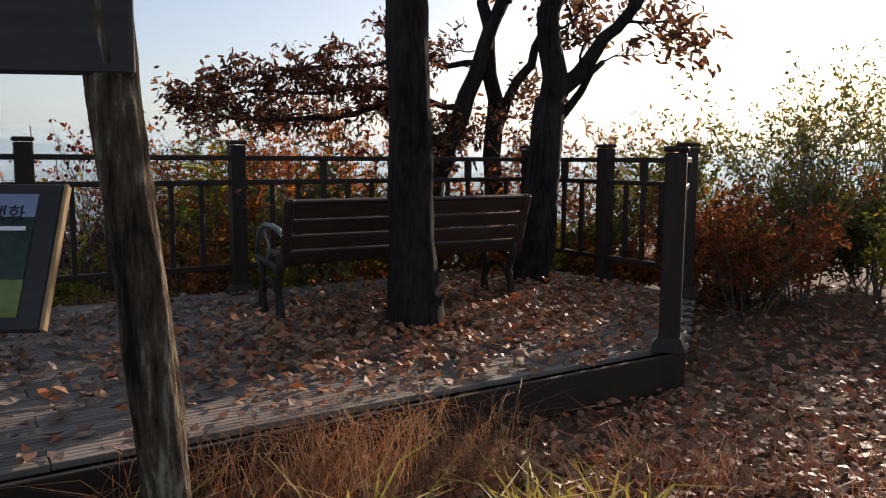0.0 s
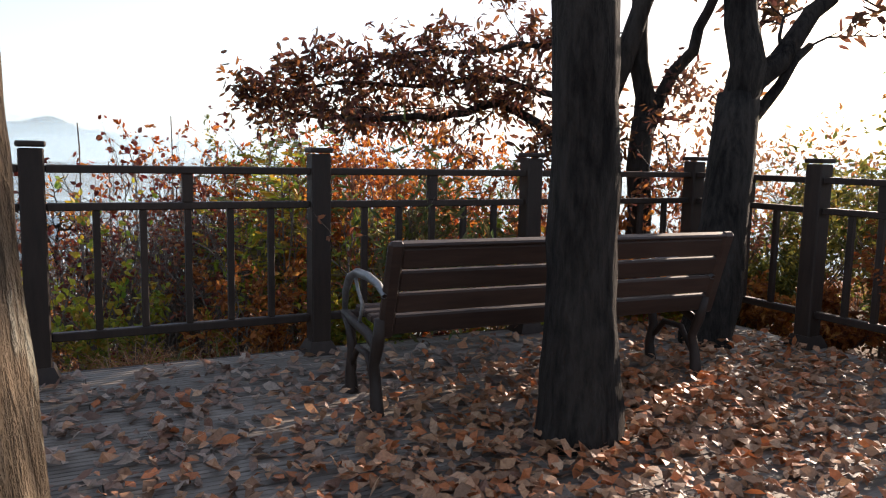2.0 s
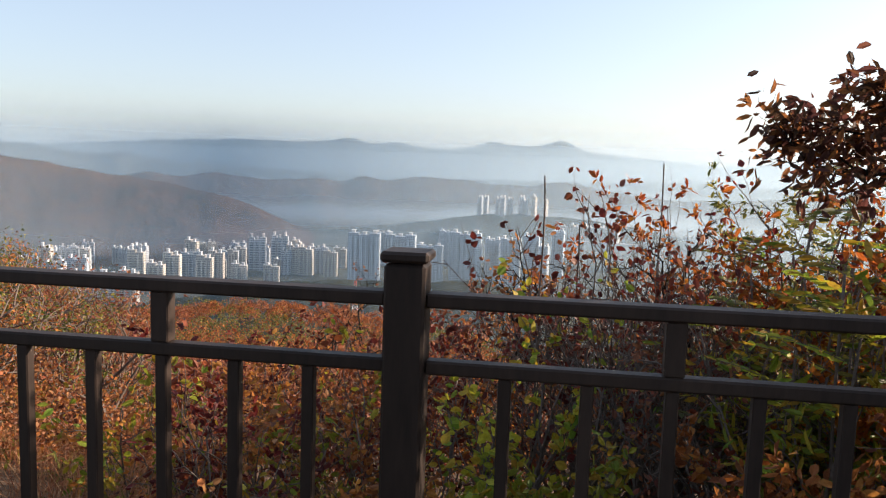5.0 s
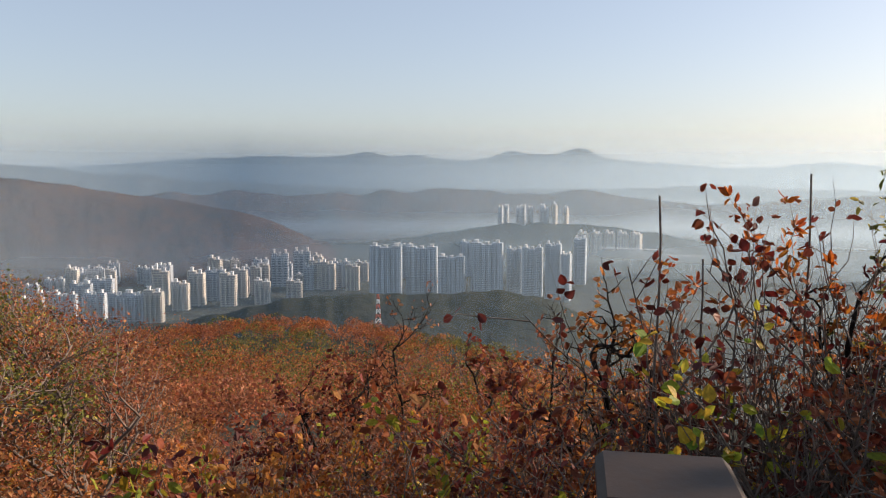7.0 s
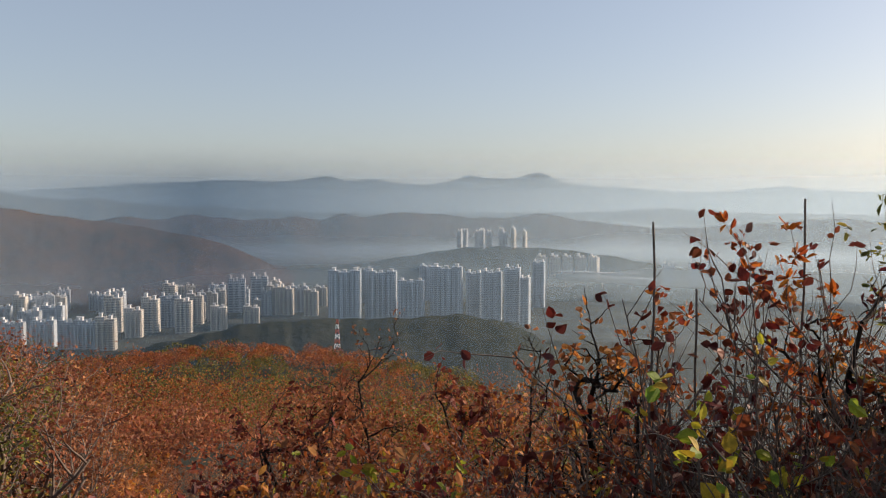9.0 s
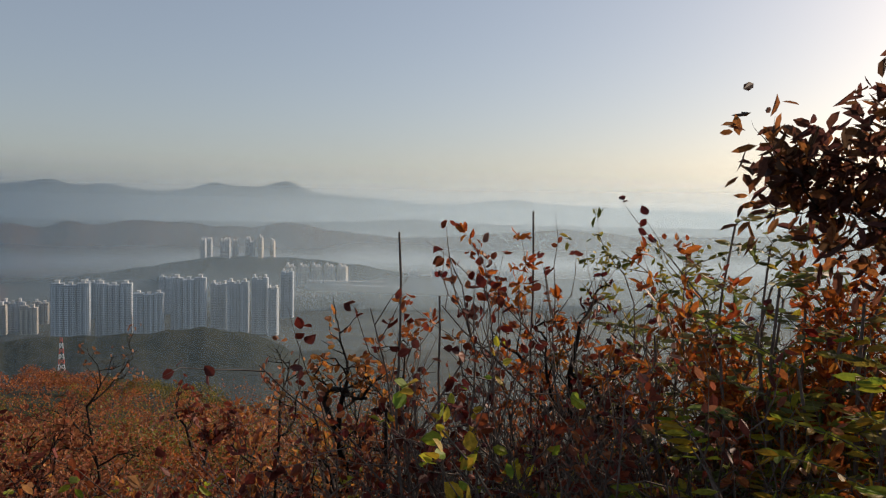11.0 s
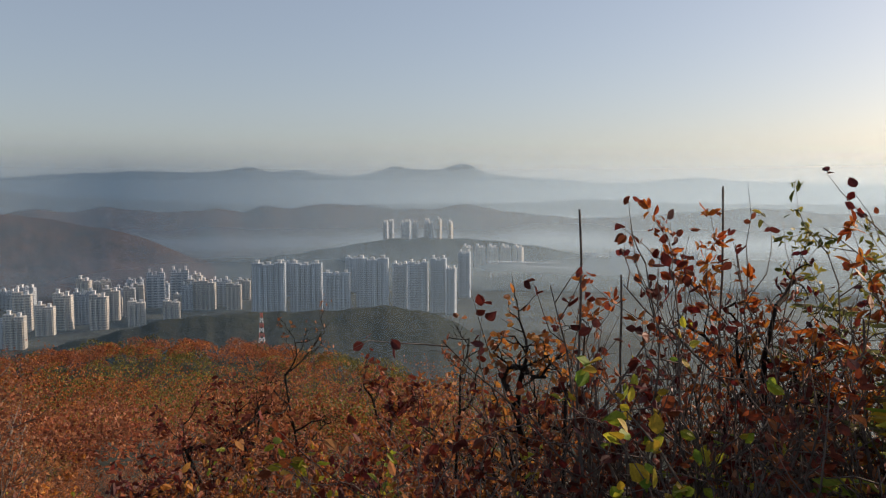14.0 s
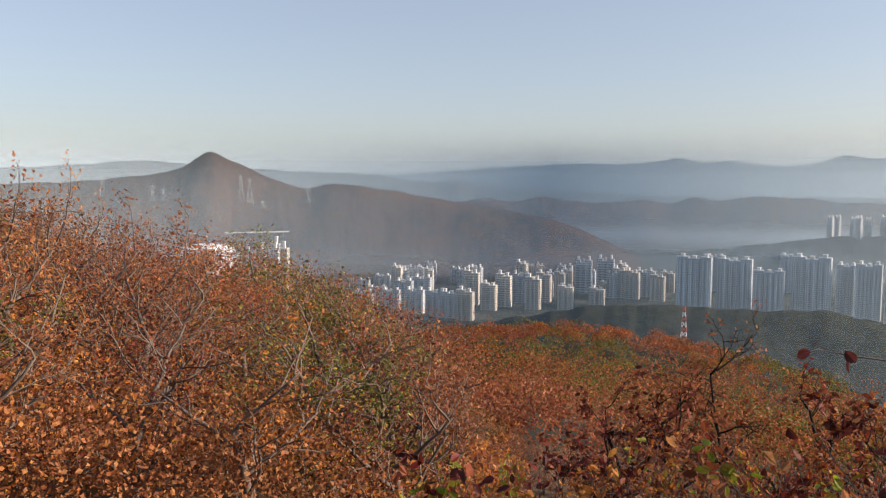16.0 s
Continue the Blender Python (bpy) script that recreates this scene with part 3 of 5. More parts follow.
for az, dist, tall, kind, turn in ((67.0, 1180, 0.8, 0, 30), (66.0, 1210, 0.85, 0, 28), (65.0, 1180, 0.85, 0, 30), (64.0, 1240, 1.0, 0, 34), (63.2, 1150, 0.95, 0, 32), (62.6, 1270, 1.05, 0, 30), (60.4, 1110, 1.0, 0, 30), (59.4, 1090, 1.05, 1, 22),
                                  (58.9, 1230, 1.3, 1, 15), (56.5, 1210, 1.25, 1, 20), (55.2, 1250, 1.25, 0, 12), (54.3, 1190, 1.2, 1, 18), (53.5, 1270, 1.15, 1, 10), (52.6, 1330, 1.1, 0, 5), (51.9, 1200, 0.9, 1, 0), (50.6, 1390, 1.5, 0, 0),
                                  (49.6, 1200, 0.85, 1, 0), (49.0, 1400, 1.55, 0, 6), (48.0, 1340, 1.2, 1, 8), (47.1, 1330, 1.15, 1, 15), (46.2, 1360, 1.2, 0, 10), (45.3, 1320, 1.05, 1, 5), (74.9, 1150, 2.35, 0, 25), (73.9, 1170, 2.4, 0, 25), (73.1, 1190, 2.35, 1, 25),
                                  (65.6, 1420, 0.7, 0, 15), (64.4, 1450, 0.75, 0, 15), (63.4, 1430, 0.7, 1, 10), (44.6, 1430, 0.9, 1, 0), (38.9, 1500, 0.7, 0, 0)):
    copy_thing((white, cream)[kind], far_pose(az, dist, -199, -turn * 0.45 - 6, (1, 1, tall)))
r = np.random.default_rng(16)
for k in range(11):
    copy_thing(white, far_pose(62.5 + 0.17 * k, r.uniform(1460, 1530), -188 + 4 * r.uniform(0, 1), r.uniform(-30, -5), (r.uniform(0.28, 0.45), 0.7, r.uniform(0.3, 0.6))))
r = np.random.default_rng(15)
for k in range(34):
    copy_thing((white, cream)[k % 2], far_pose(r.uniform(44.5, 67), r.uniform(1290, 1520), -199, r.uniform(-25, 5), (r.uniform(0.5, 0.95), 1, r.uniform(0.45, 1.15))))
for k in range(9):
    copy_thing(cream if k > 6 else white, far_pose(34.2 - 0.58 * k + 0.2 * math.sin(k * 2.2), 2150 + 25 * math.sin(k * 1.7), -136, -22, (0.42, 1, 1.25 + 0.12 * math.sin(k * 3))))
for k in range(5):
    copy_thing(cream, far_pose(28.1 - 0.95 * k, 1960, -196, -25, (1.05, 1, 1.26)))
for az, dist, tall in ((17.2, 1700, 1.6), (16.0, 1720, 1.75), (14.4, 1690, 1.7), (13.2, 1730, 1.8), (11.9, 1700, 1.6), (19.0, 1760, 1.4)):
    copy_thing(white, far_pose(az, dist, -197, 12, (0.85, 1, tall)))


def lattice(name, tall, wide, label, category, bands):
    """A four-legged lattice mast."""
    t = thing(name, label=label, category=category)
    n = bands
    for k in range(n):
        tb = Tubes()
        z0, z1 = tall * k / n, tall * (k + 1) / n
        w0, w1 = wide * (1 - 0.75 * k / n), wide * (1 - 0.75 * (k + 1) / n)
        c = ((-1, -1), (1, -1), (1, 1), (-1, 1))
        for i in range(4):
            a, b = np.array([*c[i], 0.0]), np.array([*c[(i + 1) % 4], 0.0])
            p = lambda q, w, z: q * w / 2 + np.array([0, 0, z])
            tb.add([p(a, w0, z0), p(a, w1, z1)], [0.28, 0.28], 4)
            tb.add([p(a, w0, z0), p(b, w1, z1)], [0.16, 0.16], 3)
            tb.add([p(b, w0, z0), p(a, w1, z1)], [0.16, 0.16], 3)
        tb.make("lattice_section", (M_RED, M_WHITE)[k % 2] if category == "mast" else M_STEEL, t)
    if category == "pylon":
        for z in (0.72, 0.84, 0.95):
            block("cross_arm", (wide * 1.4, 0.5, 0.5), (0, 0, tall * z), M_STEEL, t, 0.0)
    return t


mast = lattice("radio_mast", 34, 6, "red and white lattice radio mast on the wooded hill", "mast", 7)
mast.matrix_basis = far_pose(43.4, 760, -150)
pylon = lattice("power_pylon", 46, 9, "grey steel power pylon on the mountainside", "pylon", 6)
pylon.matrix_basis = far_pose(75.0, 1750, -82)
for az, dist, z in ((74.3, 1750, -85), (75.8, 1650, -30), (75.2, 1650, -36), (79.6, 1700, -85), (78.9, 1700, -84), (81.8, 1750, -52), (81.1, 1750, -58), (71.0, 1800, -46), (85.0, 1800, -30)):
    copy_thing(pylon, far_pose(az, dist, z))

for az, dist, z, lng, turn in ((75.9, 1640, -102, 200, 7), (78.4, 1300, -118, 150, -12), (79.4, 1340, -116, 170, -24), (24, 1640, -150, 160, -8), (22.6, 1560, -152, 140, -14), (61, 900, -190, 110, 12)):
    b = tagged(block("road_viaduct", (lng, 9, 2.2), (0, 0, 0), M_ROAD, None, 0.2), "pale elevated road crossing the valley floor", "road", kind="structure")
    b.matrix_basis = far_pose(az, dist, z, turn)
    for k in range(5):
        deep = z + 200 if dist != 1640 or az < 50 else 26
        p = block("pier", (1.8, 2.4, deep), (lng * (k - 2) / 4.6, 0, -1.1 - deep / 2), M_STEEL, b, 0.1)
dome = thing("stadium", far_pose(78.3, 1560, -128), label="low pale-roofed stadium at the foot of the mountain", category="building")
bm = bmesh.new()
bmesh.ops.create_uvsphere(bm, u_segments=32, v_segments=12, radius=1)
bmesh.ops.scale(bm, vec=(52, 40, 11), verts=bm.verts)
part("roof", bm, M_WHITE, dome, smooth=True)
bm = bmesh.new()
bmesh.ops.create_cone(bm, cap_ends=True, segments=40, radius1=58, radius2=54, depth=70)
bmesh.ops.translate(bm, vec=(0, 0, -35), verts=bm.verts)
part("wall", bm, M_CONCRETE, dome)


# ---- woods ----
def tree_proto(seed, tall, colour, name, label, leaf=0.075, per=5, forks=4, level=3, group="autumn trees on the slope"):
    r = np.random.default_rng(seed)
    t = thing(name, label=label, category="tree", group=group)
    tubes, tips = Tubes(), []
    base = bent((0, 0, -0.4), (0.05, 0.02, 1), tall * 0.55, 6, r, 0.06)
    rad = tall * 0.017
    tubes.add(base, np.linspace(rad * 1.3, rad * 0.7, 7), 7)
    for k in range(6):
        a = k * 2.4 + r.uniform(-0.4, 0.4)
        i = 2 + k % 5
        grow(tubes, tips, base[i], (math.cos(a) * 0.9, math.sin(a) * 0.9, 0.7), tall * 0.34, rad * 0.55, level - 1, r, forks, 0.7, 0.1, 0.15, 4)
    tubes.make("trunk", M_TWIG, t)
    c, a, s = foliage(tips, per, leaf, r, 1.4)
    leaves("crown", c, a, s, colour, t, width=0.6, r=r, fine=False)
    return t


protos = [tree_proto(11, 5.2, ORANGE, "autumn_tree", "small oak with thinning orange autumn leaves", 0.092, 4),
          tree_proto(12, 4.6, RUST, "autumn_tree", "small tree with rusty brown autumn leaves", 0.086, 4),
          tree_proto(13, 5.6, OLIVE, "autumn_tree", "small tree with olive and yellow leaves", 0.11, 4),
          tree_proto(14, 4.8, RED, "autumn_tree", "thin tree with sparse dark red leaves", 0.09, 2)]
spots = []
r = np.random.default_rng(5)
while len(spots) < 210:
    az, dist = r.uniform(24, 112), 5 + 40 * r.uniform(0, 1) ** 1.4
    if az < 60 and (dist < 9 or dist > 24):
        continue
    x, y = VIEW[0] - math.sin(radians(az)) * dist, VIEW[1] + math.cos(radians(az)) * dist
    if all((x - a) ** 2 + (y - b) ** 2 > (0.75 + dist * 0.02) ** 2 for a, b, _, _ in spots):
        spots.append((x, y, az, dist))
for k, (x, y, az, dist) in enumerate(spots):
    z = float(ground_z(x, y))
    # the crowns step down from eye level at the far end of the slope to well below it in front
    reach = 1.5 + dist * math.tan(radians(np.interp(az, [24, 40, 58, 62, 66, 68, 72, 74, 79.6, 81.2, 87, 90, 106], [-19.5, -19.5, -18, -11.5, -9.8, -7.6, -6.6, -6.8, -6.2, -2.6, -2.4, -0.6, 2.5])))
    tall = min(max(reach - z, 1.6), 7.5) * r.uniform(0.72, 1.02)
    kind = r.choice(4, p=[0.34, 0.36, 0.14, 0.16])
    own = (5.2, 4.6, 5.6, 4.8)[kind]
    sc = tall / own / 0.93
    m = pose(x, y, z, 0, 0, r.uniform(0, 360)) @ Matrix.Diagonal((min(sc * 1.15, 1.5), min(sc * 1.15, 1.5), sc, 1))
    copy_thing(protos[kind], m)
for k, p in enumerate(protos):
    az, dist = (64, 70, 76, 82)[k], 34
    x, y = VIEW[0] - math.sin(radians(az)) * dist, VIEW[1] + math.cos(radians(az)) * dist
    p.matrix_basis = pose(x, y, float(ground_z(x, y)), 0, 0, 40 * k)
for az, dist, el, kind in ((71.6, 8.5, -5.4, 2), (69.6, 9, -5.9, 2), (68.2, 8.8, -6.8, 2), (65.3, 9, -8.6, 1), (63.4, 8.5, -9.6, 1), (85.6, 10, -0.9, 0), (82.0, 10.5, -1.5, 0), (90.5, 9, 0.6, 1)):
    x, y = VIEW[0] - math.sin(radians(az)) * dist, VIEW[1] + math.cos(radians(az)) * dist
    z = float(ground_z(x, y))
    sc = (1.5 + dist * math.tan(radians(el)) - z) / (5.2, 4.6, 5.6, 4.8)[kind] / 0.95
    copy_thing(protos[kind], pose(x, y, z, 0, 0, az * 7) @ Matrix.Diagonal((sc * 0.8, sc * 0.8, sc, 1)))


def canopy(name, count, near, far, span, size, per, leaf, material, label, seed, lift=0.9):
    """Woods too many to count: clumps of leaves on their crowns."""
    r = np.random.default_rng(seed)
    az = r.uniform(*span, count)
    dist = near * (far / near) ** r.uniform(0, 1, count) if far < 100 else near + (far - near) * r.uniform(0, 1, count) ** 1.25
    if far > 100:
        sx, sy = VIEW[0] - np.sin(np.radians(az)) * dist, VIEW[1] + np.cos(np.radians(az)) * dist
        patch = np.sin(sx * 0.085 + 1.3) + np.sin(sy * 0.07 + sx * 0.045) + np.sin(sx * 0.19 - sy * 0.15) * 0.7 + r.normal(size=count) * 0.35
        keep = {"olive_woods": patch > 0.35, "rusty_woods": patch < -0.3}.get(name, (patch > -0.6) & (patch < 0.6))
        az, dist = az[keep], dist[keep]
        count = len(az)
    x, y = VIEW[0] - np.sin(np.radians(az)) * dist, VIEW[1] + np.cos(np.radians(az)) * dist
    grown = np.clip(dist / 60, 0.3, 1)
    z = ground_z(x, y) + (lift + size * 0.5 + r.uniform(-1.2, 1.6, count)) * grown
    rad = size * r.uniform(0.5, 1.1, count) * grown
    u = unit(r.normal(size=(count, per, 3)))
    u[..., 2] = np.abs(u[..., 2]) * 1.0 - (0.25 if far < 100 else 0.12)
    p = np.stack([x, y, z], 1)[:, None] + u * rad[:, None, None] * r.uniform(0.8, 1.05, (count, per, 1))
    a = u + r.normal(size=u.shape) * 0.8
    s = leaf * r.uniform(0.6, 1.3, (count, per)) * np.clip(dist[:, None] / far * 1.1, 0.16 if far < 100 else 0.3, 1.2)
    return tagged(leaves(name, p.reshape(-1, 3), a.reshape(-1, 3), s.reshape(-1), material, width=0.8, curl=0.3, r=r, fine=False), label, "woods", kind="stuff")


canopy("near_undergrowth", 1500, 4.5, 40, (56, 118), 1.5, 85, 0.22, RUST, "brushwood and low crowns below the trees", 24, 0.2)
canopy("orange_undergrowth", 420, 4.5, 40, (56, 118), 1.6, 85, 0.22, ORANGE, "orange brushwood below the trees", 25, 0.3)
canopy("orange_woods", 1900, 30, 250, (22, 84), 3.6, 150, 0.46, ORANGE, "dense orange autumn woods covering the spur", 21)
canopy("rusty_woods", 1700, 24, 250, (22, 84), 3.5, 140, 0.46, RUST, "rusty brown autumn woods on the spur", 22)
canopy("olive_woods", 1700, 28, 250, (22, 84), 3.6, 140, 0.46, OLIVE, "patches of olive green woods on the spur", 23)


# ---- deck and railing ----
def railing(name, a, b, balusters, label, ends=(True, True), high=1.2, mid_stub=True):
    """One straight run of rail between points of the deck, with posts at the ends."""
    pa, pb = Vector(a), Vector(b)
    run = (pb - pa).length
    turn = math.degrees(math.atan2(pb.y - pa.y, pb.x - pa.x))
    t = thing(name, DECK @ pose(pa.x, pa.y, 0, 0, 0, turn), label=label, category="railing", group="deck railing")
    for at, want in ((0, ends[0]), (run, ends[1])):
        if want:
            p = block("post", (0.115, 0.115, high - 0.035), (at, 0, (high - 0.035) / 2), M_RAIL, t, 0.008)
            bm = bmesh.new()
            box(bm, (0.135, 0.135, 0.03), (at, 0, high - 0.015), None, 0.008)
            part("cap", bm, M_RAIL, p)
            bm = bmesh.new()
            vs = bmesh.ops.create_cone(bm, cap_ends=True, segments=4, radius1=0.135, radius2=0.09, depth=0.075)["verts"]
            bmesh.ops.transform(bm, matrix=pose(at, 0, 0.0375, 0, 0, 45), verts=vs)
            part("base_skirt", bm, M_RAIL, p)
    inner = run - 0.115
    for z, h, d in ((1.065, 0.04, 0.07), (0.875, 0.04, 0.05), (0.215, 0.045, 0.05)):
        block("rail", (inner, d, h), (run / 2, 0, z), M_RAIL, t, 0.006)
    for k in range(balusters):
        x = 0.0575 + inner * (k + 1) / (balusters + 1)
        block("baluster", (0.036, 0.036, 0.875 - 0.02 - 0.2375), (x, 0, (0.855 + 0.2375) / 2), M_RAIL, t, 0.004)
    if mid_stub:
        block("stub_post", (0.055, 0.05, 1.045 - 0.895), (run / 2, 0, 0.97), M_RAIL, t, 0.004)
    return t


BAY = 1.46
for k in range(-4, 3):
    railing("railing", (k * BAY, 0, 0), ((k + 1) * BAY, 0, 0), 5, "dark brown wooden railing at the deck's outer edge", (True, k == 2))
railing("railing", (4.38, 0, 0), (4.38, -1.05, 0), 3, "short dark brown wooden railing at the deck's side", (False, True))
railing("railing", (4.38, -1.05, 0), (4.38, -1.93, 0), 3, "short dark brown wooden railing at the deck's side", (False, True))
railing("railing", (4.38, -1.93, 0), (2.94, -3.04, 0), 5, "dark brown wooden railing across the deck's cut corner", (False, True), 1.14)

deck = thing("deck", DECK, label="weathered grey-brown plank viewing deck littered with leaves", category="deck", kind="structure")
block("fascia_board", (9.05, 0.03, 0.2), (-1.55, -3.115, -0.105), M_RAIL, deck)
block("fascia_board", (1.86, 0.03, 0.2), (0, 0, 0), M_RAIL, deck, m=pose(3.71, -2.53, -0.105, 0, 0, 37.6))
block("fascia_board", (10.4, 0.03, 0.2), (-0.75, 0.115, -0.105), M_RAIL, deck)
for k in range(7):
    block("joist", (0.08, 3.15, 0.14), (-5.5 + k * 1.3, -1.5, -0.105), M_RAIL, deck)
for k in range(7):
    block("deck_leg", (0.12, 0.12, 1.4), (-5.4 + k * 1.6, -0.05, -0.88), M_RAIL, deck)

# ---- bench ----
BENCH = pose(-0.745, 4.60, 0, 0, 0, 25.5)


def bench():
    b = thing("park_bench", BENCH, label="dark brown slatted park bench with cast iron arms", category="bench")
    tilt = pose(0.07, -0.03, 0.42, 17, 0, 0)
    for k in range(4):
        block("back_slat", (1.78, 0.032, 0.096), (0, 0, 0), M_BENCH, b, 0.008, m=tilt @ pose(0.945, 0, 0.0 + k * 0.108))
    block("top_rail", (1.82, 0.05, 0.022), (0, 0, 0), M_BENCH, b, 0.008, m=tilt @ pose(0.945, 0.002, 0.386))
    for x in (0.025, 1.865):
        block("back_stile", (0.075, 0.045, 0.47), (0, 0, 0), M_BENCH, b, 0.016, m=tilt @ pose(x, -0.004, 0.17))
    for k in range(5):
        block("seat_slat", (1.84, 0.075, 0.035), (1.02, 0.05 + k * 0.088, 0.385 + 0.006 * k), M_BENCH, b, 0.008)
    for x in (0.06, 1.90):
        tb = Tubes()
        arc = lambda pts: np.array([(x, y, z) for y, z in pts])
        tb.add(arc([(-0.02, 0.0), (0.0, 0.12), (0.03, 0.22), (-0.02, 0.33), (-0.05, 0.45)]), [0.034, 0.028, 0.026, 0.03, 0.024], 8)
        tb.add(arc([(0.36, 0.0), (0.38, 0.1), (0.35, 0.22), (0.38, 0.31), (0.46, 0.37)]), [0.034, 0.028, 0.026, 0.026, 0.024], 8)
        tb.add(arc([(-0.02, 0.30), (0.12, 0.35), (0.3, 0.36), (0.49, 0.38)]), [0.022, 0.024, 0.024, 0.022], 6)
        tb.add(arc([(0.03, 0.14), (0.12, 0.25), (0.26, 0.25), (0.36, 0.14)]), [0.014, 0.018, 0.018, 0.014], 6)
        tb.make("iron_leg", M_RAIL, b)
        tb = Tubes()
        tb.add(arc([(-0.10, 0.56), (-0.02, 0.60), (0.12, 0.615), (0.28, 0.61), (0.40, 0.57), (0.47, 0.49), (0.48, 0.39)]), [0.013, 0.018, 0.021, 0.022, 0.021, 0.018, 0.014], 8)
        tb.add(arc([(0.24, 0.38), (0.20, 0.47), (0.27, 0.53), (0.32, 0.60)]), [0.009] * 4, 6)
        tb.make("armrest", M_IRON, b)["label"] = "curved grey cast iron armrest"
    return b


bench()

# ---- trunks on the deck ----
def trunk_tree(name, label, limbs, twigs, seed, colour, leaf, per, bark=M_BARK, scatter=0.5):
    r = np.random.default_rng(seed)
    t = thing(name, label=label, category="tree")
    tb = Tubes()
    for pts, radii in limbs:
        tb.add(np.array(pts), radii, 14, 0.16)
    tb.make("trunk", bark, t)
    tips = []
    for start, way, length, radius, level, forks in twigs:
        tb = Tubes()
        grow(tb, tips, start, way, length, radius, level, r, forks, 0.75, 0.03, 0.2, 5, 0.6)
        tb.make("limb", bark, t)
    if tips:
        c, a, s = foliage(tips, per, leaf, r, scatter, 0.35)
        leaves("crown", c, a, s, colour, t, width=0.38, curl=0.2, r=r)
    return t


def line(a, b, n, sway=0.03, seed=1):
    r = np.random.default_rng(seed)
    a, b = np.array(a, float), np.array(b, float)
    p = a + (b - a) * np.linspace(0, 1, n)[:, None]
    p[1:-1] += r.normal(size=(n - 2, 3)) * sway
    return p


trunk_tree("deck_tree", "straight dark tree trunk growing up through the deck",
           [(line((0.20, 4.38, -0.4), (0.06, 4.44, 5.0), 40, 0.005), np.concatenate([[0.24, 0.22, 0.205, 0.19, 0.175, 0.163, 0.153, 0.146, 0.14], np.linspace(0.137, 0.10, 31)]))],
           [((0.07, 4.44, 4.2), (0.8, 0.4, 0.9), 1.6, 0.05, 2, 4), ((0.06, 4.44, 4.8), (-0.7, 0.5, 0.8), 1.6, 0.05, 2, 4)], 31, OAK, 0.13, 2)
trunk_tree("forked_tree", "dark forked tree leaning beside the bench",
           [(line((1.26, 6.10, -0.4), (1.45, 6.40, 1.6), 10, 0.012, 2), np.concatenate([[0.23, 0.19], np.linspace(0.165, 0.13, 8)])),
            (line((1.45, 6.40, 1.5), (1.52, 6.55, 4.6), 12, 0.02, 3), np.linspace(0.115, 0.06, 12)),
            (line((1.45, 6.40, 1.5), (2.55, 6.9, 2.8), 9, 0.02, 4), np.linspace(0.085, 0.04, 9)),
            (line((1.43, 6.38, 1.3), (1.98, 6.6, 1.95), 6, 0.02, 9), np.linspace(0.05, 0.025, 6))],
           [((2.0, 6.63, 2.15), (0.6, 0.3, 0.8), 0.9, 0.022, 2, 5), ((2.5, 6.88, 2.75), (0.9, 0.2, 0.3), 1.0, 0.03, 2, 5), ((2.3, 6.8, 2.5), (0.3, 0.5, 0.9), 1.0, 0.025, 2, 5), ((1.51, 6.5, 2.6), (0.5, 0.6, 0.6), 1.0, 0.025, 2, 4), ((1.51, 6.52, 3.2), (-0.6, 0.6, 0.4), 1.1, 0.025, 2, 4),
            ((1.9, 6.57, 1.9), (0.6, 0.2, 0.2), 0.5, 0.012, 1, 4), ((1.75, 6.5, 1.9), (0.3, 0.4, 0.7), 0.7, 0.015, 2, 4), ((1.5, 6.5, 2.2), (0.7, 0.4, 0.3), 0.8, 0.015, 2, 4), ((1.51, 6.54, 3.9), (0.5, 0.2, 0.6), 1.2, 0.03, 2, 5), ((1.51, 6.54, 4.3), (-0.4, -0.2, 0.6), 1.2, 0.03, 2, 5)], 32, OAK, 0.11, 3)
# twigs along the low bough, along the two upper boughs, and round the stems
oak_starts = []
ro = np.random.default_rng(88)
for n, x0, x1, z0, z1 in ((14, -1.85, 0.25, 1.47, 1.58), (12, -1.62, 0.5, 1.66, 1.84), (10, -1.35, 0.9, 1.84, 2.15)):
    for k in range(n):
        f = k / (n - 1)
        oak_starts.append(((x0 + (x1 - x0) * f, 7.44 + 0.07 * math.sin(k * 2 + n), z0 + (z1 - z0) * f), (-0.7 + 0.3 * f, ro.uniform(-0.5, 0.5), ro.uniform(-0.2, 0.25)), 0.30 + 0.08 * f, 4))
for k in range(5):
    oak_starts.append(((-0.1 + 0.28 * k, 7.42, 1.52 - 0.06 * k), (ro.uniform(-0.4, 0.4), ro.uniform(-0.3, 0.3), -0.35), 0.45, 5))
oak_starts += [((0.90, 7.60, 2.00), (-0.6, 0.1, 0.15), 0.6, 3), ((1.30, 7.78, 2.75), (0.4, 0.3, 0.6), 0.7, 5), ((1.50, 7.85, 3.40), (0.6, 0.0, 0.3), 0.9, 5), ((1.00, 7.70, 2.90), (-0.3, 0.1, 0.8), 0.8, 5), ((1.10, 7.60, 1.40), (0.5, -0.1, 0.2), 0.5, 5), ((1.00, 7.60, 1.20), (-0.3, -0.2, 0.3), 0.5, 5),
               ((1.25, 7.70, 1.70), (0.6, 0.2, 0.1), 0.55, 5), ((0.60, 7.50, 1.10), (0.3, 0.3, 0.2), 0.5, 5), ((1.30, 7.70, 1.40), (0.5, 0.4, -0.1), 0.55, 5), ((1.70, 7.90, 2.50), (0.6, 0.2, 0.3), 0.6, 5)]
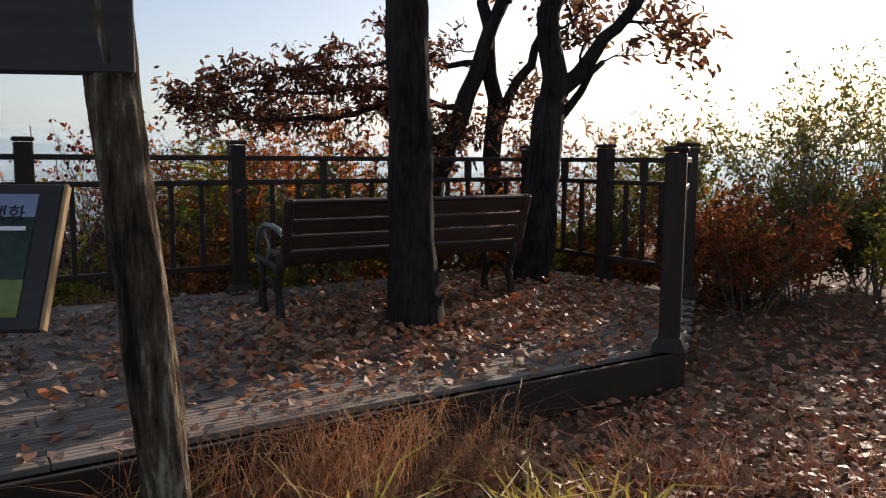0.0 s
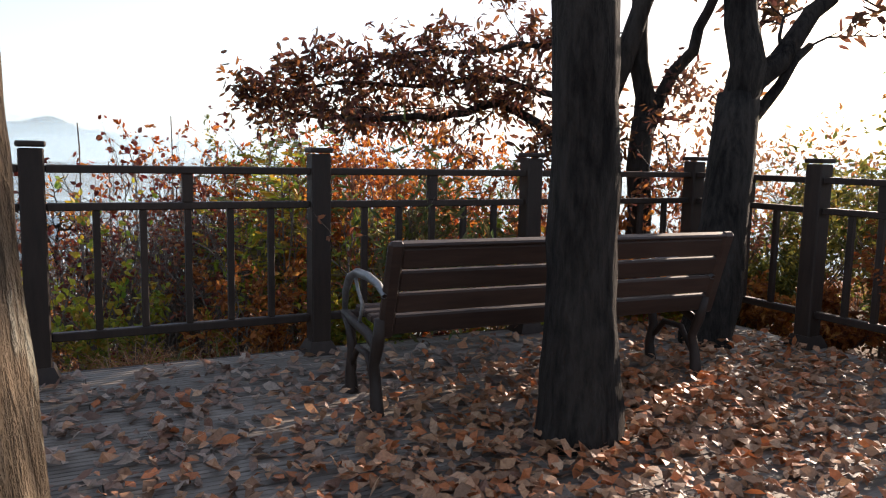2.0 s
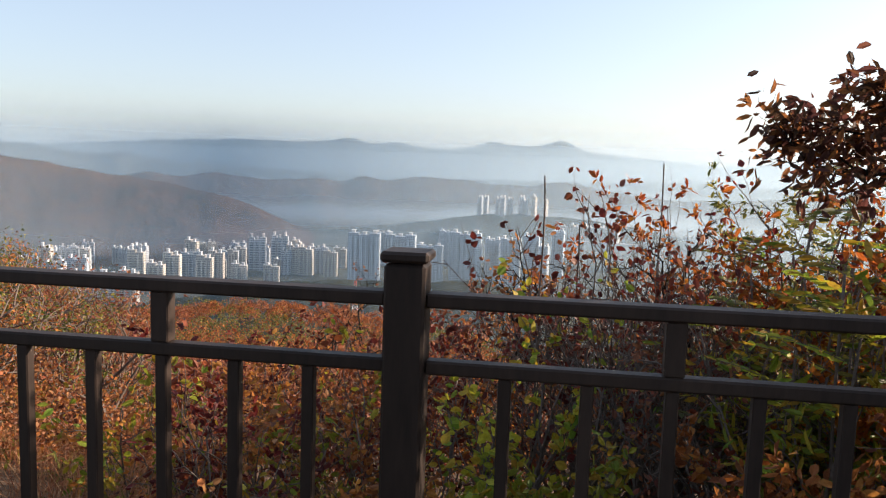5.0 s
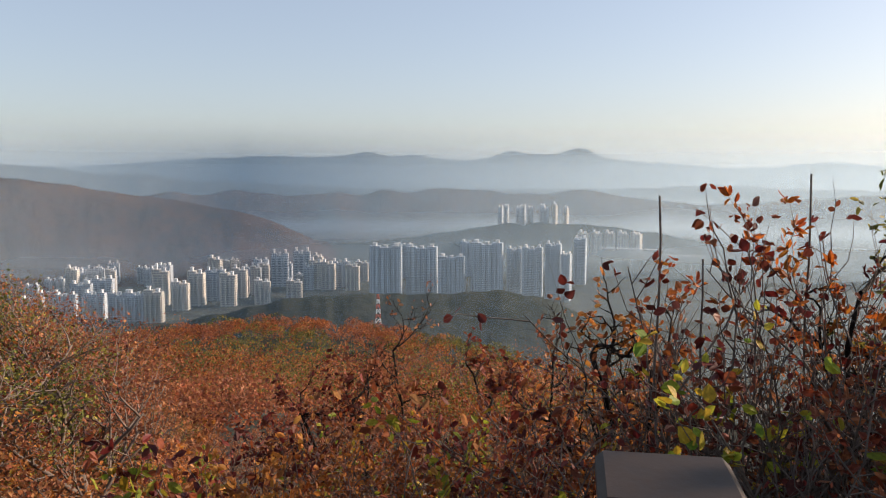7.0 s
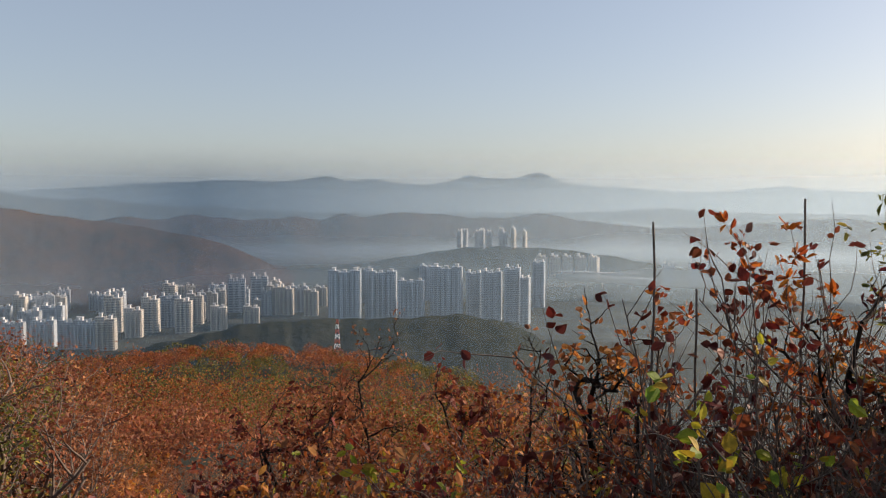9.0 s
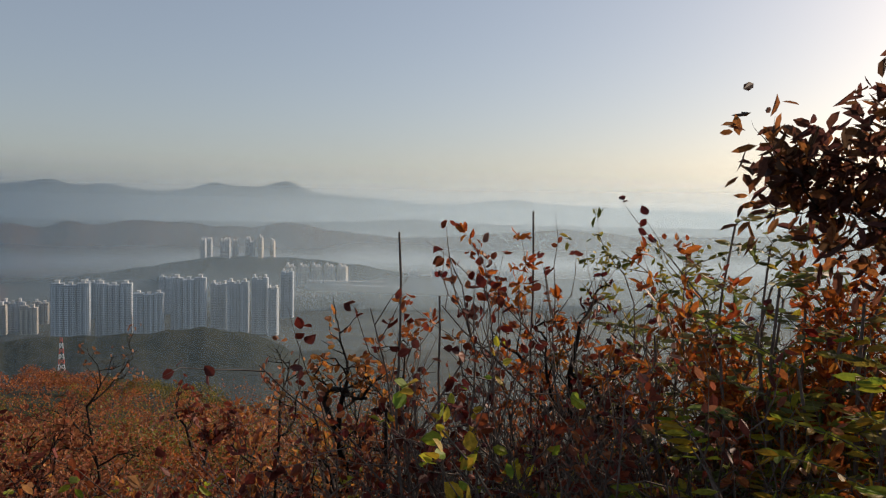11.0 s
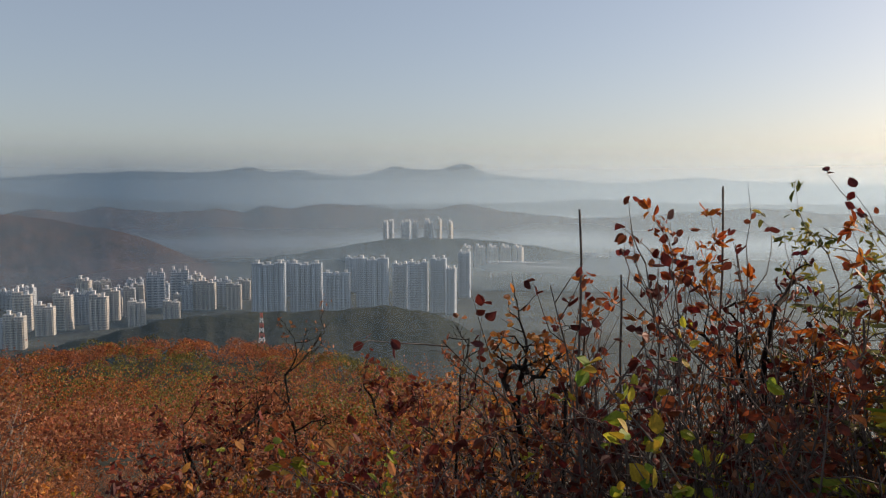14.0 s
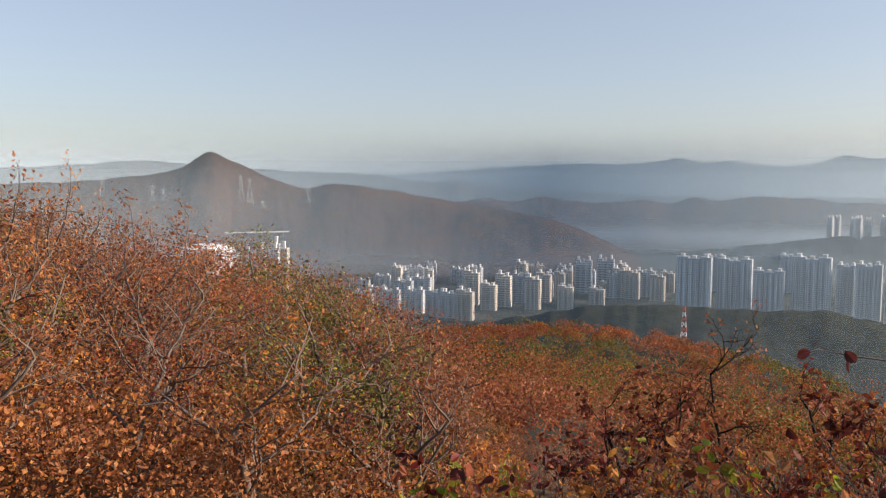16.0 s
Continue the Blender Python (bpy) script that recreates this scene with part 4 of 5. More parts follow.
trunk_tree("oak_tree", "spreading oak behind the railing with dark browning leaves",
           [(line((0.30, 7.2, -1.6), (0.50, 7.35, 0.9), 8, 0.01, 5), np.linspace(0.13, 0.105, 8)),
            (line((0.50, 7.35, 0.85), (1.25, 7.75, 2.75), 12, 0.015, 6), np.linspace(0.105, 0.07, 12)),
            (line((1.25, 7.75, 2.7), (1.7, 7.9, 4.2), 7, 0.02, 16), np.linspace(0.07, 0.04, 7)),
            (line((1.10, 7.6, -1.5), (1.15, 7.7, 1.5), 9, 0.015, 7), np.linspace(0.12, 0.09, 9)),
            (line((1.15, 7.7, 1.45), (1.0, 7.75, 3.4), 9, 0.02, 17), np.linspace(0.085, 0.05, 9)),
            (line((1.14, 7.7, 1.3), (1.75, 7.85, 2.6), 8, 0.02, 18), np.linspace(0.06, 0.04, 8)),
            (line((0.62, 7.42, 1.25), (-0.06, 7.48, 1.60), 6, 0.02, 8), np.linspace(0.045, 0.035, 6)),
            (line((-0.04, 7.48, 1.60), (-0.55, 7.52, 1.46), 5, 0.01, 19), np.linspace(0.035, 0.03, 5)),
            (line((-0.53, 7.52, 1.46), (-1.78, 7.42, 1.47), 8, 0.016, 20), np.linspace(0.03, 0.012, 8)),
            (line((0.80, 7.52, 1.60), (-0.2, 7.44, 1.78), 6, 0.025, 21), np.linspace(0.034, 0.024, 6)),
            (line((-0.2, 7.44, 1.78), (-1.64, 7.42, 1.67), 7, 0.02, 22), np.linspace(0.024, 0.009, 7)),
            (line((1.0, 7.62, 2.05), (0.1, 7.52, 2.06), 6, 0.025, 23), np.linspace(0.034, 0.022, 6)),
            (line((0.1, 7.52, 2.06), (-1.38, 7.46, 1.85), 7, 0.025, 24), np.linspace(0.022, 0.008, 7))],
           [(p, w, l, 0.008, 2, n) for p, w, l, n in oak_starts], 33, OAK, 0.08, 2, scatter=0.5)


# ---- sign, info board, table ----
log_sign = thing("trail_sign", pose(-0.72, 1.83, -0.22), label="dark board nailed to a rough leaning log post", category="sign")


def log_post(x, y, seed):
    tb = Tubes()
    n = 150
    p = np.stack([x + np.linspace(0.135, -0.10, n), np.full(n, y), np.linspace(-0.3, 2.4, n)], 1)
    rr = 0.071 + 0.004 * np.sin(np.linspace(0, 22, n) + seed)
    tb.add(p, rr, 64, 0.2)
    for i, q in enumerate(tb.v):
        c = p[i // 64]
        d = q - c
        a = math.atan2(d[1], d[0])
        k = noise.noise(Vector((math.cos(a) * 7, math.sin(a) * 7, q[2] * 3.0 + seed))) * 0.07 + abs(noise.noise(Vector((math.cos(a) * 14, math.sin(a) * 14, q[2] * 6.0)))) * -0.10
        tb.v[i] = c + d * (1 + k)
    return tb.make("log_post", M_LOG, log_sign)


log_post(0, 0, 0)
log_post(-1.75, -0.15, 2)
for k in range(3):
    block("sign_plank", (2.0, 0.035, 0.245), (0, 0, 0), M_SIGN, log_sign, 0.01, m=pose(-0.945, -0.10, 1.625 + 0.25 * k, 0, 0, 3))

info = thing("information_board", pose(-1.45, 2.10, 0), label="slanted framed nature information board on short legs", category="information board")
info_m = pose(0.432, -0.055, 0.757, 61, 0, 0)
block("panel", (0.9, 0.49, 0.03), (-0.45, 0, 0), M_SIGN, info, 0.006, m=info_m, label="black framed panel")
block("edge_batten", (0.012, 0.49, 0.036), (0.007, 0, 0), M_EDGE, info, 0.004, m=info_m, label="raw pale wooden edge")
M_PHOTO_SKY = surface("photo_sky", (0.16, 0.20, 0.32), (0.26, 0.31, 0.46), 3, 1, rough=0.3, bump=0)
M_PHOTO_HILL = surface("photo_hill", (0.01, 0.022, 0.018), (0.03, 0.05, 0.035), 12, 3, rough=0.3, bump=0)
M_PHOTO_GRASS = surface("photo_grass", (0.06, 0.09, 0.02), (0.20, 0.24, 0.06), 14, 4, (1, 0.3, 1), rough=0.3, bump=0)
M_INK = surface("white_ink", (0.75, 0.75, 0.78), (0.85, 0.85, 0.88), 30, 4, rough=0.5, bump=0)
M_DARKINK = surface("dark_ink", (0.01, 0.01, 0.012), (0.02, 0.02, 0.025), 30, 4, rough=0.5, bump=0)
for y, h, mt, n in ((0.165, 0.08, M_PHOTO_SKY, "photo_sky"), (0.02, 0.21, M_PHOTO_HILL, "photo_hill"), (-0.145, 0.12, M_PHOTO_GRASS, "photo_meadow")):
    block(n, (0.76, h, 0.004), (-0.45, y, 0.017), mt, info, 0.0, m=info_m)
txt = bpy.data.curves.new("title", "FONT")
txt.body, txt.size, txt.extrude, txt.align_x = "생화", 0.06, 0.001, "RIGHT"
title = new("title", txt)
title.data.materials.append(M_DARKINK)
title.parent = info
title.matrix_basis = info_m @ pose(-0.10, 0.115, 0.020)
block("subtitle_bar", (0.14, 0.014, 0.002), (-0.16, 0.085, 0.0205), M_INK, info, 0.0, m=info_m)
block("leg", (0.09, 0.09, 0.72), (-0.05, 0.06, 0.36), M_SIGN, info, 0.006)

table = thing("picnic_table", DECK @ pose(-0.40, -1.09, 0), label="brown wooden picnic table with attached plank seats", category="table")
for k in range(4):
    block("tabletop_plank", (1.5, 0.148, 0.045), (-0.75, -0.075 - 0.152 * k, 0.678), M_TABLE, table, 0.01)
for y in (0.275, 0.165, -0.78, -0.89):
    block("seat_plank", (1.5, 0.106, 0.045), (-0.74, y, 0.406), M_TABLE, table, 0.01)
for x in (-0.28, -1.25):
    block("cross_beam", (0.06, 1.25, 0.09), (x, -0.30, 0.338), M_TABLE, table)
    block("top_beam", (0.06, 0.56, 0.08), (x, -0.30, 0.614), M_TABLE, table)
    for sg in (-1, 1):
        block("leg", (0.07, 0.10, 0.70), (0, 0, 0), M_TABLE, table, m=pose(x + 0.068, -0.30 + sg * 0.30, 0.335, sg * 22, 0, 0))


# ---- shrubs ----
def shrub(name, at, top, stems, colour, leaf, per, label, seed, spread=0.45, forks=3, level=2, width=0.45, bare=0.0, bend=0.13):
    """A shrub whose highest twigs reach the height top; each stem carries its twigs, the leaves form one crown."""
    r = np.random.default_rng(seed)
    z = float(ground_z(*at))
    tall = max(top - z, 0.5)
    t = thing(name, pose(at[0], at[1], z), label=label, category="shrub")
    made, tips = [], []
    for k in range(stems):
        a = 2 * math.pi * (k + r.uniform(0, 0.7)) / stems
        s = spread * r.uniform(0.3, 1)
        tb = Tubes()
        grow(tb, tips, (math.cos(a) * 0.08, math.sin(a) * 0.08, -0.1), (math.cos(a) * s, math.sin(a) * s, 1), tall * r.uniform(0.45, 0.75), 0.004 + tall * 0.004, level, r, forks, 0.6, 0.10, bend, 5, 0.52)
        made.append(tb)
    apex = max((p[0] for p in tips), key=lambda p: p[2])
    f = tall / apex[2]
    upright = lambda p: np.array([p[0] - apex[0] * p[2] / apex[2], p[1] - apex[1] * p[2] / apex[2], p[2] * f])
    for tb in made:
        tb.v = [upright(v) for v in tb.v]
        tb.make("stem", M_TWIG, t)
    keep = [(upright(p), d) for p, d in tips if r.uniform() > bare]
    if keep and per:
        c, a, s = foliage(keep, per, leaf, r, 0.3)
        leaves("leaf_crown", c, a, s, colour, t, width=width, r=r, fine=2 if width > 0.58 else 1)
    return t


def at_view(az, dist):
    return VIEW[0] - math.sin(radians(az)) * dist, VIEW[1] + math.cos(radians(az)) * dist


def stake(az, dist, top, seed):
    x, y = at_view(az, dist)
    z = float(ground_z(x, y))
    t = thing("bare_sapling", pose(x, y, z), label="thin leafless upright sapling", category="sapling")
    tb = Tubes()
    tb.add(line((0.03, 0, -0.2), (0, 0, top - z), 14, 0.004, seed), np.linspace(0.010, 0.006, 14), 6)
    tb.make("stem", M_TWIG, t)


stake(20.4, 3.68, 1.39, 1)
stake(10.4, 4.4, 1.5, 2)
stake(17.3, 4.0, 1.05, 3)
def top_at(el, dist):
    return 1.48 + dist * math.tan(radians(el))


for name, az, dist, el, stems, colour, leaf, per, label, spread, forks, level, width, bare in (
        ("red_shrub", 17.0, 3.5, -0.3, 3, RED, 0.06, 2, "thin shrub with large dark red leaves", 0.13, 4, 2, 0.75, 0.35),
        ("red_shrub", 14.8, 3.6, -2.0, 3, RED, 0.06, 2, "thin shrub with large dark red leaves", 0.15, 4, 2, 0.75, 0.4),
        ("red_shrub", 19.6, 3.5, -4.6, 3, RED, 0.058, 2, "thin shrub with large dark red leaves", 0.15, 4, 2, 0.75, 0.4),
        ("red_shrub", 4.0, 3.9, 1.1, 4, RED, 0.052, 2, "twiggy shrub with red leaves at its tips", 0.16, 4, 2, 0.75, 0.4),
        ("red_shrub", 8.8, 4.0, 0.1, 4, RED, 0.052, 2, "twiggy shrub with red leaves at its tips", 0.2, 4, 2, 0.72, 0.5),
        ("bare_shrub", 6.5, 4.3, -2.2, 5, RED, 0.05, 1, "dense tangle of dark bare twigs", 0.35, 5, 2, 0.6, 0.85),
        ("bare_shrub", 12.0, 3.8, -4.5, 6, RUST, 0.05, 1, "dense tangle of dark bare twigs", 0.5, 5, 2, 0.5, 0.85),
        ("bare_shrub", 2.0, 3.5, -4.0, 6, RED, 0.05, 1, "dense tangle of dark bare twigs", 0.5, 5, 2, 0.5, 0.8),
        ("bare_shrub", 17.0, 4.4, -7.0, 6, RUST, 0.05, 1, "dense tangle of dark bare twigs", 0.5, 5, 2, 0.5, 0.8),
        ("bare_shrub", 15.0, 4.0, -6.5, 8, RUST, 0.045, 2, "dense tangle of dark twigs with few leaves", 0.6, 6, 2, 0.5, 0.8),
        ("bare_shrub", 9.5, 3.6, -6.0, 8, RUST, 0.045, 2, "dense tangle of dark twigs with few leaves", 0.6, 6, 2, 0.5, 0.8),
        ("bare_shrub", 5.0, 3.0, -7.0, 8, RED, 0.045, 2, "dense tangle of dark twigs with few leaves", 0.6, 6, 2, 0.5, 0.8),
        ("bare_shrub", 13.0, 3.0, -10.0, 8, RUST, 0.045, 2, "dense tangle of dark twigs with few leaves", 0.6, 6, 2, 0.5, 0.8),
        ("bare_shrub", 1.0, 3.3, -5.5, 8, RUST, 0.045, 2, "dense tangle of dark twigs with few leaves", 0.6, 6, 2, 0.5, 0.8),
        ("yellow_vine", 19.6, 2.4, -13.0, 3, YELLOW, 0.055, 6, "climbing vine with bright yellow-green leaves", 0.08, 3, 1, 0.75, 0.05),
        ("yellow_vine", 17.6, 2.2, -18.0, 3, YELLOW, 0.06, 5, "climbing vine with bright yellow-green leaves", 0.15, 3, 1, 0.8, 0.05),
        ("green_shrub", -4.0, 3.9, 0.6, 6, GREEN, 0.10, 4, "dark green shrub with narrow leaves", 0.35, 4, 2, 0.24, 0.1),
        ("yellow_shrub", -7.0, 3.2, -9.5, 4, OLIVE, 0.07, 3, "shrub with long yellow-green leaflets", 0.35, 4, 2, 0.3, 0.1),
        ("orange_shrub", -14.0, 4.2, 0.6, 7, FLAME, 0.06, 10, "shrub thick with orange leaves", 0.4, 4, 2, 0.42, 0.05),
        ("orange_shrub", -19.5, 4.0, 1.2, 7, FLAME, 0.06, 10, "shrub thick with orange leaves", 0.45, 4, 2, 0.42, 0.05),
        ("orange_shrub", -21.5, 3.4, -4.0, 7, FLAME, 0.06, 9, "shrub thick with orange leaves", 0.45, 4, 2, 0.42, 0.05),
        ("orange_shrub", -24.0, 4.6, 1.5, 7, FLAME, 0.06, 9, "shrub thick with orange leaves", 0.5, 4, 2, 0.4, 0.05),
        ("orange_shrub", -17.0, 4.7, 2.6, 8, FLAME, 0.06, 10, "shrub thick with orange leaves", 0.45, 5, 2, 0.42, 0.0),
        ("orange_shrub", -21.0, 4.5, 2.2, 8, FLAME, 0.06, 10, "shrub thick with orange leaves", 0.45, 5, 2, 0.42, 0.0),
        ("orange_shrub", -33.0, 5.0, -2.0, 6, ORANGE, 0.08, 6, "shrub thick with orange leaves", 0.5, 4, 2, 0.4, 0.05),
        ("orange_shrub", -9.5, 4.6, 0.2, 7, OLIVE, 0.055, 7, "shrub with rusty leaves", 0.5, 4, 2, 0.4, 0.1)):
    shrub(name, at_view(az, dist), top_at(el, dist), stems, colour, leaf, per, label, int(az * 10 + 900), spread, forks, level, width, bare, 0.2)
shrub("green_shrub", (-0.75, 6.55), 1.35, 6, GREEN, 0.11, 3, "bushy green shrub with narrow leaves behind the railing", 49, 0.45, 5, 2, 0.2, 0.1)
shrub("green_shrub", (-1.45, 6.7), 1.15, 5, YELLOW, 0.11, 2, "green and yellow shrub with narrow leaves", 48, 0.35, 4, 2, 0.24, 0.2)
for k, (x, y, top, c, lf) in enumerate(((-0.1, 6.75, 0.75, YELLOW, 0.07), (0.45, 6.9, 0.8, ORANGE, 0.065), (-1.7, 6.2, 0.45, ORANGE, 0.055), (-1.0, 6.25, 0.35, YELLOW, 0.06), (0.2, 6.9, 0.55, YELLOW, 0.06), (1.1, 7.5, 0.9, ORANGE, 0.07), (-2.4, 6.3, 0.3, YELLOW, 0.055), (-3.0, 5.9, 0.1, ORANGE, 0.05), (1.55, 7.15, 0.35, YELLOW, 0.06), (2.1, 7.35, 0.3, ORANGE, 0.06), (1.0, 6.95, 0.25, YELLOW, 0.06), (2.0, 7.9, 0.3, YELLOW, 0.06))):
    shrub("autumn_shrub", (x, y), top, 6, c, lf, 4, "bright autumn shrub behind the railing in sunlight", 400 + k, 0.6, 4, 2, 0.5, 0.15)
r = np.random.default_rng(77)
for k in range(52):
    az, dist = r.uniform(-40, 62), r.uniform(2.2, 7.0)
    kind = r.choice(4, p=[0.44, 0.32, 0.08, 0.16])
    el = float(np.interp(az, [-40, -20, -10, 0, 8, 14, 20, 25, 30, 62], [-1, -3, -7, -7, -8, -9, -11, -13, -16, -18])) - r.uniform(0, 4)
    shrub(("bare_shrub", "orange_shrub", "yellow_shrub", "red_shrub")[kind], at_view(az, dist), top_at(el, dist), 5, (RUST, ORANGE, YELLOW, RED)[kind], (0.05, 0.05, 0.06, 0.05)[kind], (2, 5, 2, 3)[kind],
          ("tangle of bare brown twigs", "low shrub with orange leaves", "low shrub with yellow leaves", "low shrub with red leaves")[kind], 100 + k, 0.6, 4, 2, 0.55, (0.7, 0.2, 0.4, 0.3)[kind], 0.26)
for k, (x, y, top, c, lf, bare) in enumerate(((2.75, 6.6, 1.15, ORANGE, 0.06, 0.1), (3.3, 7.3, 1.5, OLIVE, 0.06, 0.2), (2.6, 8.0, 1.5, OLIVE, 0.07, 0.2), (3.7, 6.2, 1.8, OLIVE, 0.055, 0.3), (3.0, 5.6, 0.75, ORANGE, 0.055, 0.1), (4.4, 7.4, 2.2, GREEN, 0.06, 0.2),
                                        (4.2, 5.2, 0.7, YELLOW, 0.055, 0.3), (4.6, 6.2, 2.0, OLIVE, 0.055, 0.2), (2.0, 8.4, 1.5, RUST, 0.06, 0.3), (3.6, 8.6, 1.8, RUST, 0.06, 0.3), (5.4, 7.8, 2.5, OLIVE, 0.06, 0.3), (5.4, 5.6, 1.2, GREEN, 0.05, 0.1), (2.55, 5.9, 0.7, ORANGE, 0.05, 0.1), (5.8, 6.4, 2.2, GREEN, 0.05, 0.2),
                                        (2.3, 6.7, 0.35, ORANGE, 0.06, 0.0), (2.35, 7.6, 0.5, OLIVE, 0.06, 0.0), (2.9, 7.0, 0.5, GREEN, 0.06, 0.0), (3.2, 6.1, 0.4, OLIVE, 0.06, 0.0), (3.7, 7.4, 0.6, ORANGE, 0.06, 0.0), (4.7, 6.7, 0.8, GREEN, 0.06, 0.0), (1.7, 7.6, 0.4, YELLOW, 0.06, 0.0), (1.9, 8.6, 0.6, ORANGE, 0.065, 0.0), (2.9, 8.8, 0.9, OLIVE, 0.065, 0.0), (4.2, 6.9, 1.0, GREEN, 0.06, 0.0), (4.8, 6.5, 1.0, OLIVE, 0.06, 0.0), (5.2, 6.0, 0.9, GREEN, 0.06, 0.0), (3.8, 7.3, 0.9, OLIVE, 0.06, 0.0), (5.7, 5.3, 0.9, GREEN, 0.06, 0.0), (4.4, 7.6, 1.1, ORANGE, 0.06, 0.0), (5.0, 7.2, 1.0, GREEN, 0.06, 0.0), (3.3, 6.6, 0.55, YELLOW, 0.06, 0.1))):
    shrub("hedge_shrub", (x, y), top, 6, c, lf, 4, "tall leafy shrub beside the deck in backlight", 200 + k, 0.6, 5, 2, 0.42, bare)


def crooked_tree(name, az, dist, el, radius, wide, limbs, colour, leaf, per, bare, label, seed):
    """A small dark tree on the slope: a crooked stem, twisted limbs and leaves in loose clumps at their ends."""
    r = np.random.default_rng(seed)
    x, y = at_view(az, dist)
    z = float(ground_z(x, y))
    tall = top_at(el, dist) - z
    t = thing(name, pose(x, y, z, 0, 0, r.uniform(0, 360)), label=label, category="tree")
    stem = bent((0, 0, -0.2), (r.uniform(-0.1, 0.1), r.uniform(-0.1, 0.1), 1), tall * 0.78, 9, r, 0.13, 0.12)
    made, tips = [], []
    for k in range(limbs):
        a = k * 2.4 + r.uniform(-0.5, 0.5)
        tb = Tubes()
        grow(tb, tips, stem[4 + k % 6], (math.cos(a), math.sin(a), r.uniform(0.3, 0.9)), wide * r.uniform(0.7, 1.15), radius * 0.5, 2, r, 4, 0.8, 0.07, 0.3, 5, 0.6)
        made.append(tb)
    apex = max((p[0] for p in tips), key=lambda p: p[2])
    upright = lambda p: np.array([p[0] - apex[0] * p[2] / apex[2], p[1] - apex[1] * p[2] / apex[2], p[2] * tall / apex[2]])
    tb = Tubes()
    tb.add([upright(p) for p in stem], np.linspace(radius, radius * 0.45, 10), 8, 0.2)
    tb.make("trunk", M_BARK, t)
    for tb in made:
        tb.v = [upright(v) for v in tb.v]
        tb.make("limb", M_BARK, t)
    keep = [(upright(p), d) for p, d in tips if noise.noise(Vector(p * 3.0 / wide)) > bare]
    if keep:
        c, a, q = foliage(keep, per, leaf, r, 0.5)
        leaves("leaf_crown", c, a, q, colour, t, width=0.55, r=r)
    return t


crooked_tree("crooked_tree", 25.2, 4.8, -6.2, 0.042, 0.55, 9, ORANGE, 0.055, 2, 0.0, "dark crooked little tree with small orange leaves", 501)
crooked_tree("crooked_tree", 21.8, 4.6, -8.8, 0.022, 0.36, 6, ORANGE, 0.055, 2, 0.05, "dark crooked little tree with small orange leaves", 502)
crooked_tree("crooked_tree", 29.0, 5.6, -9.0, 0.02, 0.4, 6, RUST, 0.05, 2, 0.1, "thin crooked tree with few rusty leaves", 503)
crooked_tree("bare_tree", 40.0, 9.0, -7.6, 0.024, 0.62, 12, RUST, 0.05, 1, 0.05, "small almost leafless dark tree", 504)
crooked_tree("red_tree", 35.1, 8.0, -11.3, 0.035, 0.75, 8, RED, 0.075, 4, -0.1, "small dark-stemmed tree with red-brown leaves", 505)
crooked_tree("red_tree", 42.8, 8.6, -12.6, 0.035, 0.8, 8, RUST, 0.075, 4, -0.15, "small dark-stemmed tree with rusty leaves", 506)
crooked_tree("red_tree", 46.8, 9.4, -13.4, 0.035, 0.8, 8, RED, 0.075, 4, -0.1, "small dark-stemmed tree with red-brown leaves", 507)
crooked_tree("red_tree", 32.0, 7.2, -14.0, 0.03, 0.7, 7, ORANGE, 0.07, 4, -0.1, "small dark-stemmed tree with orange leaves", 508)
crooked_tree("crooked_tree", 5.0, 4.2, -3.5, 0.026, 0.4, 7, RED, 0.05, 1, 0.2, "dark crooked bare tree with a few red leaves", 509)
crooked_tree("crooked_tree", 11.0, 4.6, -5.5, 0.026, 0.4, 7, RUST, 0.05, 1, 0.2, "dark crooked bare tree with a few leaves", 510)


def sumac(az, dist, el, fronds, colour, seed):
    """A thin-stemmed shrub with long feathered leaves of paired leaflets."""
    r = np.random.default_rng(seed)
    at = at_view(az, dist)
    z = float(ground_z(*at))
    tall = top_at(el, dist) - z
    t = thing("sumac_shrub", pose(at[0], at[1], z), label="sumac shrub with long feathered yellow-green leaves", category="shrub")
    for k in range(3):
        tb = Tubes()
        stem = bent((0.05 * k, 0, -0.1), (0.12 * (k - 1), 0.05, 1), tall * (0.75 + 0.1 * k), 8, r, 0.05)
        tb.add(stem, np.linspace(0.012, 0.006, 9), 6)
        tb.make("stem", M_TWIG, t)
        for q in range(fronds):
            base = stem[4 + q % 5]
            a = r.uniform(0, 2 * math.pi)
            ray = bent(base, (math.cos(a), math.sin(a), 0.55), r.uniform(0.26, 0.4), 7, r, 0.04, -0.05)
            tb = Tubes()
            tb.add(ray, np.linspace(0.003, 0.0015, 8), 4)
            side = unit(np.cross(ray[-1] - ray[0], [0, 0, 1.0]))
            c, ax = [], []
            for p in ray[1:]:
                for sg in (-1, 1):
                    c.append(p)
                    ax.append(side * sg + unit(ray[-1] - ray[0]) * 0.5 - np.array([0, 0, 0.15]))
            c.append(ray[-1])
            ax.append(ray[-1] - ray[-2])
            v, f = leaf_arrays(c, ax, np.full(len(c), 0.085) * r.uniform(0.85, 1.15, len(c)), 0.3, 0.12, r)
            fr = mesh_ob("frond", v, f, colour, False, t)
            tb.make("leaf_stalk", M_TWIG, fr)
    return t


